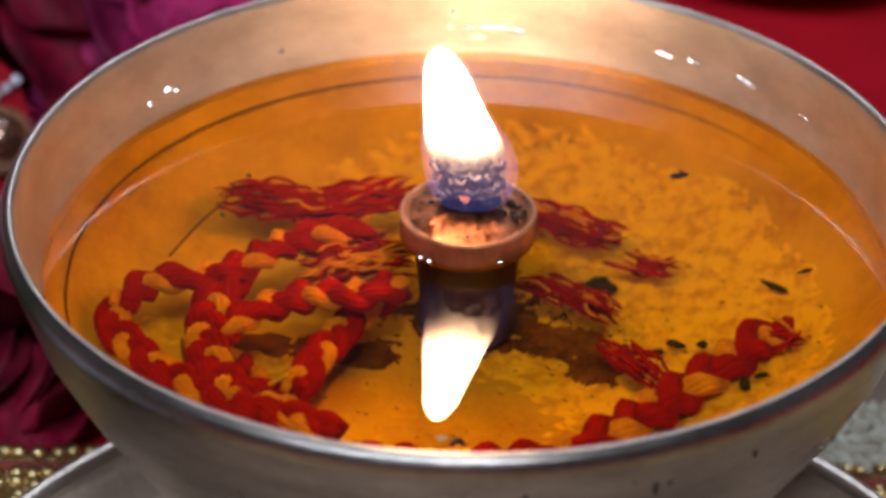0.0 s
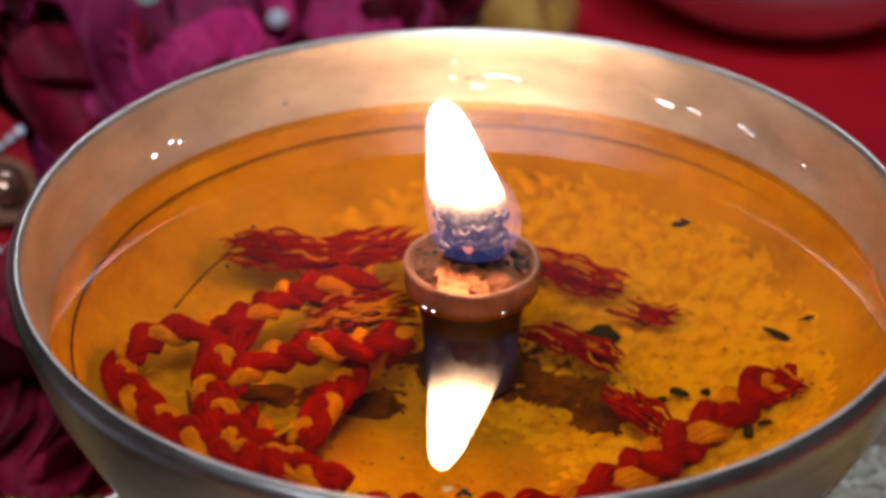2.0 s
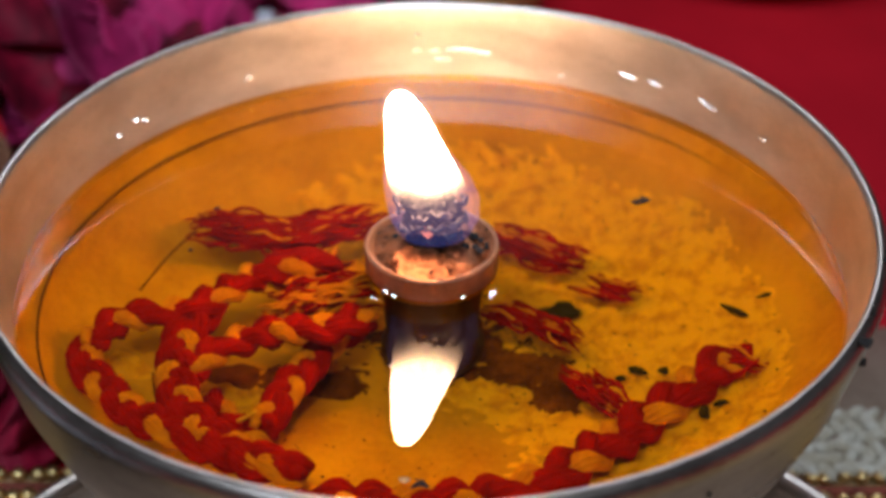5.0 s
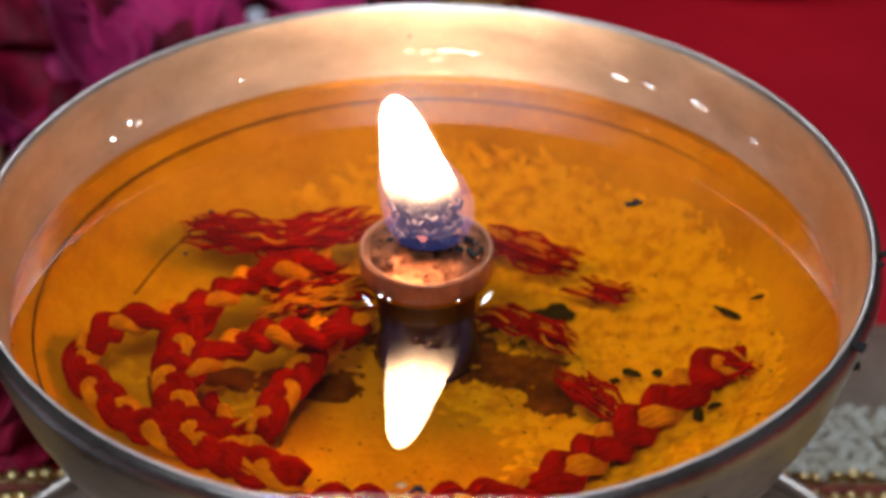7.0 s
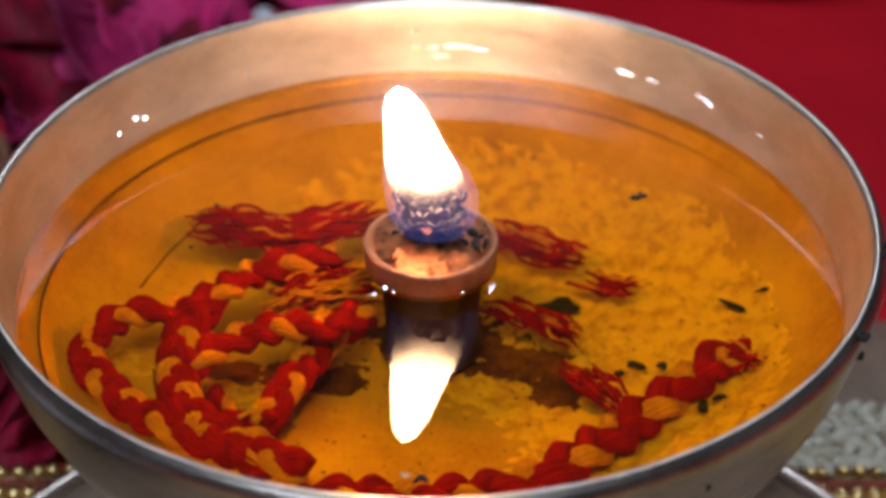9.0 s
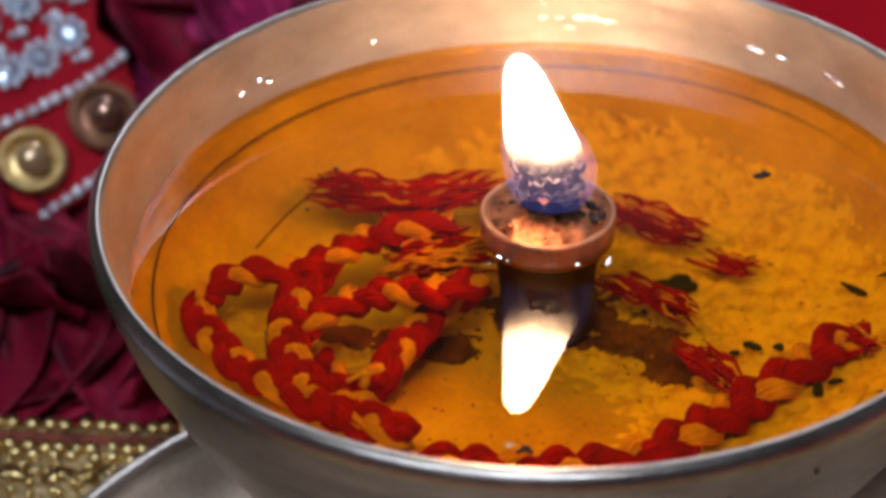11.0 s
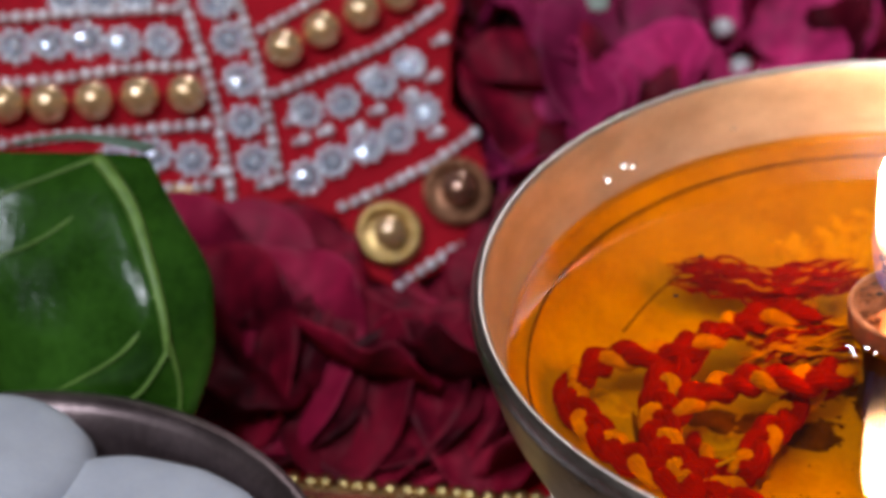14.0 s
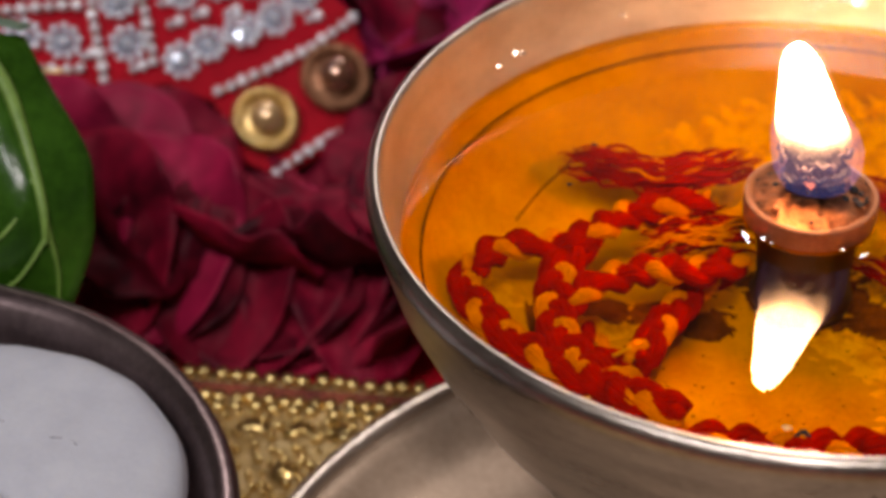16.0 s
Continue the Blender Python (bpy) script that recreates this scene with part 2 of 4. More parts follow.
WHITE = surface("white_sugar_sweet", (0.50, 0.515, 0.56), (0.43, 0.445, 0.50), rough=0.6, scale=160, fine=1500, bump=0.35, dist=0.0004, sss=0.15)
DARK_BOWL = surface("dark_bronze_bowl", (0.34, 0.25, 0.25), (0.18, 0.13, 0.13), rough=0.30, rough2=0.45, metal=1.0, scale=80, fine=1200, bump=0.2)
YELLOW = surface("mustard_cloth", (0.62, 0.34, 0.06), (0.26, 0.10, 0.04), rough=0.8, scale=60, fine=1600, bump=0.6, dist=0.0006, edge=(0.42, 0.6))
PLASTER = surface("plain_wall", (0.24, 0.22, 0.21), (0.19, 0.17, 0.16), rough=0.9, scale=3, fine=60, bump=0.1, dist=0.002)
WOOD = surface("table_wood", (0.22, 0.12, 0.06), (0.12, 0.06, 0.03), rough=0.5, scale=12, fine=120, bump=0.2, stretch=(1, 8, 1))


# ---- builders ----
def part(name, bm, material, parent=None, label="", smooth=True):
    me = bpy.data.meshes.new(name)
    bm.to_mesh(me)
    bm.free()
    me.materials.append(material)
    if smooth:
        for p in me.polygons:
            p.use_smooth = True
    ob = new(name, me)
    if parent:
        ob.parent = parent
    if label:
        ob["label"] = label
    return ob


def thing(name, label, category, at=(0, 0, 0), group="", kind=""):
    ob = new(name)
    ob.location = at
    return tagged(ob, label, category, group, kind)


def lathe(profile, n=96, centre=(0, 0, 0), wobble=0.0):
    """Turn a closed or open profile of (radius, height) round the z axis."""
    bm = bmesh.new()
    rings = []
    for r, z in profile:
        if r < 1e-6:
            rings.append([bm.verts.new((centre[0], centre[1], centre[2] + z))])
            continue
        ring = []
        for i in range(n):
            a = 2 * math.pi * i / n
            w = 1 + wobble * math.sin(3 * a + 1.0) + wobble * 0.6 * math.sin(5 * a)
            ring.append(bm.verts.new((centre[0] + r * w * math.cos(a), centre[1] + r * w * math.sin(a), centre[2] + z)))
        rings.append(ring)
    for a, b in zip(rings, rings[1:]):
        if len(a) == 1 and len(b) == 1:
            continue
        for i in range(n):
            k = (i + 1) % n
            if len(a) == 1:
                bm.faces.new((a[0], b[i], b[k]))
            elif len(b) == 1:
                bm.faces.new((a[i], b[0], a[k]))
            else:
                bm.faces.new((a[i], b[i], b[k], a[k]))
    bmesh.ops.recalc_face_normals(bm, faces=bm.faces)
    return bm


def spline(points, steps):
    """Catmull-Rom through the points, with that many samples a stretch."""
    p = [Vector(q) for q in points]
    p = [2 * p[0] - p[1]] + p + [2 * p[-1] - p[-2]]
    out = []
    for i in range(1, len(p) - 2):
        for s in range(steps):
            t = s / steps
            out.append(0.5 * (2 * p[i] + (p[i + 1] - p[i - 1]) * t + (2 * p[i - 1] - 5 * p[i] + 4 * p[i + 1] - p[i + 2]) * t * t
                              + (3 * p[i] - p[i - 1] - 3 * p[i + 1] + p[i + 2]) * t ** 3))
    out.append(p[-2])
    return out


def even(points, step):
    """The same line, resampled at an even step."""
    out, left = [points[0]], step
    for a, b in zip(points, points[1:]):
        d = (b - a).length
        while d >= left and d > 0:
            a = a + (b - a) * (left / d)
            out.append(a.copy())
            d = (b - a).length
            left = step
        left -= d
    return out


def tube(bm, line, radius, sides=7, flat=1.0, taper=True):
    """Sweep a circle along a line; radius may be a function of the share of the way."""
    rings, n = [], len(line)
    for i, c in enumerate(line):
        t = (line[min(i + 1, n - 1)] - line[max(i - 1, 0)]).normalized()
        side = t.cross(Vector((0, 0, 1)))
        side = side.normalized() if side.length > 1e-6 else Vector((1, 0, 0))
        up = side.cross(t)
        r = radius(i / max(1, n - 1)) if callable(radius) else radius
        rings.append([bm.verts.new(c + side * (r * math.cos(2 * math.pi * k / sides)) + up * (flat * r * math.sin(2 * math.pi * k / sides)))
                      for k in range(sides)])
    for a, b in zip(rings, rings[1:]):
        for k in range(sides):
            bm.faces.new((a[k], a[(k + 1) % sides], b[(k + 1) % sides], b[k]))
    bm.faces.new(rings[0][::-1])
    bm.faces.new(rings[-1])
    return bm


def ball(radius, sub=2, squash=1.0, rough=0.0, seed=0.0, freq=300.0):
    bm = bmesh.new()
    bmesh.ops.create_icosphere(bm, subdivisions=sub, radius=radius)
    for v in bm.verts:
        if rough:
            v.co *= 1 + rough * noise.noise(v.co * freq + Vector((seed, seed * 2, 0)))
        v.co.z *= squash
    return bm


def floor_z(r):
    """Height of the bowl's inner floor at a radius."""
    pts = [(0, -0.0200), (0.015, -0.0198), (0.025, -0.0187), (0.033, -0.0163), (0.038, -0.0132), (0.0403, -0.0104), (0.0424, -0.0079), (0.0442, 0)]
    for (a, za), (b, zb) in zip(pts, pts[1:]):
        if r <= b:
            return ZR + za + (zb - za) * (r - a) / (b - a)
    return ZR


# ---- the room: table, cloth, walls ----
def box(x0, y0, z0, x1, y1, z1, bevel=0.0):
    bm = bmesh.new()
    bmesh.ops.create_cube(bm, size=1.0, matrix=Matrix.Translation(((x0 + x1) / 2, (y0 + y1) / 2, (z0 + z1) / 2)) @ Matrix.Diagonal((x1 - x0, y1 - y0, z1 - z0, 1)))
    if bevel:
        bmesh.ops.bevel(bm, geom=bm.edges[:], offset=bevel, segments=2, affect="EDGES")
    return bm


for nm, args in (("wall_north", (-1.6, 1.5, -0.6, 1.6, 1.6, 2.0)), ("wall_south", (-1.6, -1.6, -0.6, 1.6, -1.5, 2.0)),
                 ("wall_west", (-1.6, -1.5, -0.6, -1.5, 1.5, 2.0)), ("wall_east", (1.5, -1.5, -0.6, 1.6, 1.5, 2.0)),
                 ("floor", (-1.6, -1.6, -0.7, 1.6, 1.6, -0.6)), ("ceiling", (-1.6, -1.6, 2.0, 1.6, 1.6, 2.1))):
    tagged(part(nm, box(*args), PLASTER, smooth=False), "plain plastered surface closing the room", "wall" if "wall" in nm else nm, kind="structure")

table = thing("low_table", "low brown wooden table under a red cloth", "table", (0, 0.1, -0.6))
part("tabletop", box(-0.5, -0.45, 0.555, 0.5, 0.45, 0.594, 0.004), WOOD, table, smooth=False)
for sx in (-0.45, 0.41):
    for sy in (-0.40, 0.36):
        part("leg", box(sx, sy, 0, sx + 0.04, sy + 0.04, 0.555, 0.003), WOOD, table, smooth=False)


def cloth_sheet(x0, y0, x1, y1, z, amp, freq, step, thick, seed):
    bm = bmesh.new()
    nx, ny = int((x1 - x0) / step), int((y1 - y0) / step)
    top, bot = [], []
    for jx in range(nx + 1):
        for jy in range(ny + 1):
            x, y = x0 + (x1 - x0) * jx / nx, y0 + (y1 - y0) * jy / ny
            h = amp * (0.5 + 0.5 * noise.noise(Vector((x * freq, y * freq, seed))))
            top.append(bm.verts.new((x, y, z + thick + h)))
            bot.append(bm.verts.new((x, y, z)))
    at = lambda a, b: a * (ny + 1) + b
    for a in range(nx):
        for b in range(ny):
            bm.faces.new((top[at(a, b)], top[at(a + 1, b)], top[at(a + 1, b + 1)], top[at(a, b + 1)]))
            bm.faces.new((bot[at(a, b)], bot[at(a, b + 1)], bot[at(a + 1, b + 1)], bot[at(a + 1, b)]))
    for a in range(nx):
        for b, flip in ((0, 0), (ny, 1)):
            f = (top[at(a, b)], bot[at(a, b)], bot[at(a + 1, b)], top[at(a + 1, b)])
            bm.faces.new(f[::-1] if flip else f)
    for b in range(ny):
        for a, flip in ((0, 1), (nx, 0)):
            f = (top[at(a, b)], bot[at(a, b)], bot[at(a, b + 1)], top[at(a, b + 1)])
            bm.faces.new(f[::-1] if flip else f)
    bmesh.ops.recalc_face_normals(bm, faces=bm.faces)
    return bm


tagged(part("red_cloth", cloth_sheet(-0.48, -0.33, 0.48, 0.53, -0.006, 0.0012, 14, 0.012, 0.0035, 3.0), RED_CLOTH),
       "deep red satin cloth spread over the table", "cloth")

# gold lace cloth with rows of beads along its back hem
lace = thing("lace_cloth", "gold lace cloth with beaded hem lying under the plate", "cloth")
part("lace", cloth_sheet(-0.14, -0.16, 0.14, 0.0176, -0.0012, 0.0008, 300, 0.0024, 0.0012, 7.0), GOLD_LACE, lace)

# ---- the plate and the oil bowl ----
plate = thing("steel_plate", "round worn steel plate with a rolled edge on the lace cloth", "plate", (0, -0.031, 0.0012))
part("dish", lathe([(0, 0.0008), (0.030, 0.0008), (0.049, 0.0014), (0.0540, 0.0034), (0.0560, 0.0058), (0.0567, 0.0050), (0.0550, 0.0024),
                    (0.050, 0.0004), (0.030, 0.0), (0, 0.0)]), STEEL_DIM, plate)
ring = bmesh.new()
tube(ring, [Vector((0.0570 * math.cos(a), 0.0570 * math.sin(a), 0.0058)) for a in [2 * math.pi * i / 120 for i in range(121)]], 0.0012, 10)
part("rolled_edge", ring, STEEL, plate)

bowl = thing("oil_bowl", "worn silver metal bowl brimful of amber lamp oil", "bowl", (0, 0, ZR))
OUT = [(0.0440, 0.0003), (0.0444, 0.0003), (0.0449, -0.0001), (0.0452, -0.0007), (0.0453, -0.0014), (0.0451, -0.0022), (0.0446, -0.0040), (0.0432, -0.0090), (0.0407, -0.0145), (0.0376, -0.020), (0.0336, -0.026), (0.0290, -0.032),
       (0.0240, -0.038), (0.0195, -0.0435), (0.0180, -0.0458), (0.0176, -0.0475), (0.015, -0.0475), (0.014, -0.0462), (0, -0.0462)]
INN = [(0, -0.0210), (0.015, -0.0208), (0.025, -0.0197), (0.033, -0.0172), (0.038, -0.0146), (0.0408, -0.0116), (0.0421, -0.0074), (0.0433, -0.0030),
       (0.0437, -0.0004)]
shell = part("shell", lathe(INN + OUT, 160), STEEL, bowl)
# outward and downward faces take the steel with the shade in its colour
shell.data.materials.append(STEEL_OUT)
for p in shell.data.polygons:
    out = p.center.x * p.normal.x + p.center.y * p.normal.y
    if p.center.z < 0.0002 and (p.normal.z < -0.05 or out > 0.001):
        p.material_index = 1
# engraved line round the inner wall
line = bmesh.new()
tube(line, [Vector((0.0004 + 0.0402 * math.cos(a), 0.0402 * math.sin(a), -0.01035)) for a in [2 * math.pi * i / 140 for i in range(141)]], 0.00013, 5)
part("engraved_line", line, LINE, bowl, "thin dark line engraved round the inside")

# ---- oil, holder, wick and flame ----
HX, HY = 0.0001, 0.0021
CAPZ = ZR - 0.0053


def oil_body(n=144):
    """Oil with a raised rim at the holder and at the bowl; its lower skin lies inside the bowl's metal."""
    radii = [0.0060, 0.0069, 0.0071, 0.0073, 0.0076, 0.0079, 0.0083, 0.0088, 0.0094, 0.0101, 0.0110, 0.0122, 0.014, 0.020, 0.030, 0.0400, 0.0418, 0.0424, 0.0428]
    levels = [(r, 0.00034 * math.exp(-(max(r, 0.0069) - 0.0069) / 0.0013)) for r in radii]
    levels += [(0.0432, -0.0006), (0.0420, -0.0035), (0.0404, -0.0058), (0.036, -0.0090), (0.020, -0.0126)]
    bm = bmesh.new()
    rings = []
    for k, (r, z) in enumerate(levels):
        w = max(0.0, 1 - max(0.0, r - 0.012) / 0.024) if k < len(radii) else 0.0
        rings.append([bm.verts.new((HX * w + r * math.cos(2 * math.pi * i / n), HY * w + r * math.sin(2 * math.pi * i / n), ZO + z)) for i in range(n)])
    for a, b in zip(rings, rings[1:]):
        for i in range(n):
            bm.faces.new((a[i], b[i], b[(i + 1) % n], a[(i + 1) % n]))
    bm.faces.new(rings[0])
    bm.faces.new(rings[-1][::-1])
    bmesh.ops.recalc_face_normals(bm, faces=bm.faces)
    return bm


oil = tagged(part("lamp_oil", oil_body(), OIL), "clear amber lamp oil filling the metal bowl", "oil")
for p in oil.data.polygons:
    c = p.center
    p.use_smooth = math.hypot(c.x, c.y) < 0.042 and c.z > ZO - 0.0003
holder = thing("wick_holder", "copper wick holder standing in the oil with a burning wick", "oil lamp", (HX, HY, 0))
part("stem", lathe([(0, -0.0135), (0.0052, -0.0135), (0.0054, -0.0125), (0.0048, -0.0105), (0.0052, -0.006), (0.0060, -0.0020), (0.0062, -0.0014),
                    (0, -0.0014)], 48, (0, 0, CAPZ)), BRASS_SHADED, holder, "tapered stem under the oil, coloured dark for the shade there")
part("collar", lathe([(0.0050, -0.0031), (0.0065, -0.0031), (0.0068, -0.0027), (0.0069, -0.0003), (0.0069, 0.0), (0.0066, 0.0002), (0.0063, -0.0001),
                      (0.0050, -0.0006)], 72, (0, 0, CAPZ)), BRASS, holder, "plain brass collar")
disc = lathe([(0.0064, -0.0004), (0.0056, -0.0001), (0.0045, 0.0002), (0.0032, 0.0005), (0.0016, 0.0008), (0, 0.0009)], 48, (0, 0, CAPZ))
for v in disc.verts:
    v.co.z += 0.00045 * noise.noise(v.co * 700)
part("burner_top", disc, COPPER, holder, "burnt copper top crusted with soot")


def wick_lump(rx, h, seed):
    bm = bmesh.new()
    bmesh.ops.create_icosphere(bm, subdivisions=5, radius=1.0)
    for v in bm.verts:
        n1 = noise.noise(v.co * 2.6 + Vector((seed, 0, 0)))
        n2 = abs(noise.noise(v.co * 7.0 + Vector((0, seed, 0))))
        s = 1 + 0.25 * n1 - 0.35 * n2
        z = v.co.z * s
        v.co = Vector((v.co.x * s * rx * (1 - 0.10 * z), v.co.y * s * rx, z * h / 2 + h / 2))
    return bm


CHAR_GLINT = surface("charred_oily_strand", (0.10, 0.07, 0.085), (0.02, 0.014, 0.02), rough=0.34, scale=900, bump=0.4, spec=0.5)
wk = wick_lump(0.0032, 0.0064, 4.0)
for v in wk.verts:
    v.co += Vector((-0.0001, 0.0004, CAPZ + 0.0001))
wick = part("wick", wk, CHAR, holder, "charred black cotton wick tip")
for ex, ez, er in ((-0.0003, 0.0030, 0.00055),):
    e = ball(er, 3, 1.2, 0.8, ex * 1e4, 1500)
    for v in e.verts:
        v.co += Vector((ex, -0.0020, CAPZ + ez))
    part("ember", e, EMBER, wick)
rnd = random.Random(15)
for k in range(22):
    a, h = rnd.uniform(0, 6.28), rnd.uniform(0.0016, 0.0056)
    curl = bmesh.new()
    b, lean = rnd.uniform(0.5, 1.1) * rnd.choice((-1, 1)), rnd.uniform(-0.0006, 0.0012)
    tube(curl, [Vector((-0.0001 + (0.0031 + 0.0005 * math.sin(3.1 * s / 7)) * math.cos(a + b * s / 7), 0.0004 + (0.0030 + 0.0005 * math.sin(3.1 * s / 7)) * math.sin(a + b * s / 7),
                        CAPZ + h + lean * s / 7 + 0.0003 * math.sin(s * 1.9 + k))) for s in range(8)], lambda s: 0.00030 * (0.4 + 0.6 * math.sin(3.1 * s)), 6)
    part("charred_strand", curl, CHAR_GLINT, wick)
rnd = random.Random(5)
for k in range(26):
    a, r = rnd.uniform(0, 6.28), rnd.uniform(0.0030, 0.0060)
    c = ball(rnd.uniform(0.0002, 0.0006), 1, 0.7, 0.4, k * 1.7, 900)
    for v in c.verts:
        v.co += Vector((r * math.cos(a), r * math.sin(a), CAPZ + 0.0004))
    part("soot_crumb", c, CHAR if k % 3 else COPPER, holder)

def flame_body(levels, n=40, closed=True):
    """Rings of (height, radius, x shift, y shift)."""
    bm = bmesh.new()
    rings = []
    for z, r, dx, dy in levels:
        rings.append([bm.verts.new((dx + r * math.cos(2 * math.pi * i / n), dy + 0.8 * r * math.sin(2 * math.pi * i / n), z)) for i in range(n)])
    for a, b in zip(rings, rings[1:]):
        for i in range(n):
            bm.faces.new((a[i], a[(i + 1) % n], b[(i + 1) % n], b[i]))
    if closed:
        bm.faces.new(rings[0][::-1])
        bm.faces.new(rings[-1])
    return bm


def smooth_levels(keys, steps=5):
    return [tuple(v) for v in (list(q) for q in np.array([np.array(a) + (np.array(b) - np.array(a)) * (1 - math.cos(math.pi * s / steps)) / 2
            for a, b in zip(keys, keys[1:]) for s in range(steps)] + [np.array(keys[-1])]))]


FZ = CAPZ
flame = thing("flame", "bright white oil lamp flame with a blue foot", "flame", (HX, HY, FZ))
CORE = [(0.0036, 0.0034, 0.0002, 0), (0.0052, 0.0037, 0.0, -0.0003), (0.0068, 0.0038, -0.0002, -0.0006), (0.0084, 0.0037, -0.0006, -0.0009), (0.0112, 0.0031, -0.0013, -0.0014),
        (0.0140, 0.0025, -0.0019, -0.0016), (0.0168, 0.0019, -0.0025, -0.0020), (0.0182, 0.0013, -0.0028, -0.0022), (0.0189, 0.0007, -0.0029, -0.0023), (0.0192, 0.0002, -0.0029, -0.0023)]
part("luminous_core", flame_body(smooth_levels(CORE)), FLAME, flame)
# glowing shell added for the pinkish glare that softens the flame's edge
part("glare_edge", flame_body(smooth_levels([(0.0030, 0.0037, 0.0002, 0), (0.0048, 0.0041, 0.0001, -0.0002)] + [(z + (0 if z < 0.012 else 0.0004), r + 0.00040, dx, dy) for z, r, dx, dy in CORE[2:]])), GLARE_EDGE, flame, "faint warm shell added for glare at the flame's soft edge")
part("blue_skirt", flame_body(smooth_levels([(0.0016, 0.0036, 0.0003, 0), (0.0034, 0.0045, 0.0003, 0), (0.0058, 0.0047, 0.0001, -0.0003), (0.0082, 0.0044, -0.0004, -0.0008),
                                             (0.0104, 0.0036, -0.0010, -0.0012), (0.0116, 0.0032, -0.0013, -0.0014)]), closed=False), BLUE, flame, "dim blue foot of the flame")

# ---- sediment on the floor of the bowl ----
def floor_layer(na, nr, rmax, height):
    """A round sheet over the bowl's floor, with a height given for each place."""
    bm = bmesh.new()
    rows = []
    for jr in range(1, nr + 1):
        r = rmax * jr / nr
        rows.append([bm.verts.new((r * math.cos(2 * math.pi * ja / na), r * math.sin(2 * math.pi * ja / na),
                                   floor_z(r) + height(r * math.cos(2 * math.pi * ja / na), r * math.sin(2 * math.pi * ja / na), r))) for ja in range(na)])
    for a, b in zip(rows, rows[1:]):
        for i in range(na):
            bm.faces.new((a[i], b[i], b[(i + 1) % na], a[(i + 1) % na]))
    bm.faces.new(rows[0])
    bmesh.ops.recalc_face_normals(bm, faces=bm.faces)
    return bm


part("stained_floor", floor_layer(160, 70, 0.0424, lambda x, y, r: -0.0004 + 0.00035 * max(0.0, min(1.0, (r - 0.035) / 0.004)) - ZR), STAIN, bowl, "amber oil-stained floor of the bowl")


def heap(x, y, r):
    """Sediment lies thick on one side and behind the holder, and leaves the front bare."""
    lump = noise.fractal(Vector((x, y, 0)) * 760, 0.7, 2.0, 4)
    wide = noise.noise(Vector((x, y, 3.0)) * 110)
    bare = max(0.0, 1 - ((x + 0.001) ** 2 / 0.0165 ** 2 + (y + 0.012) ** 2 / 0.0125 ** 2))
    side = math.tanh((x + 0.35 * y - 0.001) / 0.008)
    cover = 0.45 + 0.75 * side + 0.7 * wide - 0.7 * bare - max(0.0, (r - 0.0330) / 0.0035)
    return -0.0004 + 0.0005 * max(-1.0, min(1.0, cover)) + 0.00050 * lump * (0.5 + 0.5 * side)


def shade_patches(x, y, r):
    """Ragged soot-speckled patches paint the shade round the holder's foot and under threads."""
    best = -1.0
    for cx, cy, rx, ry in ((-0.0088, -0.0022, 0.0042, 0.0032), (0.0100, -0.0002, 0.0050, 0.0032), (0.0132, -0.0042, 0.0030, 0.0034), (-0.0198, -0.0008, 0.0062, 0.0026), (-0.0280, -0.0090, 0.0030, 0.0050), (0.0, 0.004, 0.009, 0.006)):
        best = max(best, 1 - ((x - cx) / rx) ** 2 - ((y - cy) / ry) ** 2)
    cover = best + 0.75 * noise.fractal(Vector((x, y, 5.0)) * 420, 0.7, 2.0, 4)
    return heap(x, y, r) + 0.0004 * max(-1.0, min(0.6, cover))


tagged(part("shade_silt", floor_layer(260, 110, 0.0290, shade_patches), SHADE_SILT), "dark brown soot-speckled patches painted for the shade round the wick holder", "soot", kind="stuff")
tagged(part("sediment", floor_layer(300, 100, 0.0395, heap), SEDIMENT), "grainy yellow turmeric sediment settled under the oil", "sediment", kind="stuff")


# ---- braided thread ----
def braid_line(points, z):
    """Points in millimetres; the line rests on the floor of the bowl or higher."""
    out = []
    for x, y in points:
        x, y = x / 1000, y / 1000
        out.append((x, y, max(ZR + z / 1000, floor_z(math.hypot(x, y)) + 0.0016)))
    return even(spline(out, 14), 0.00035)


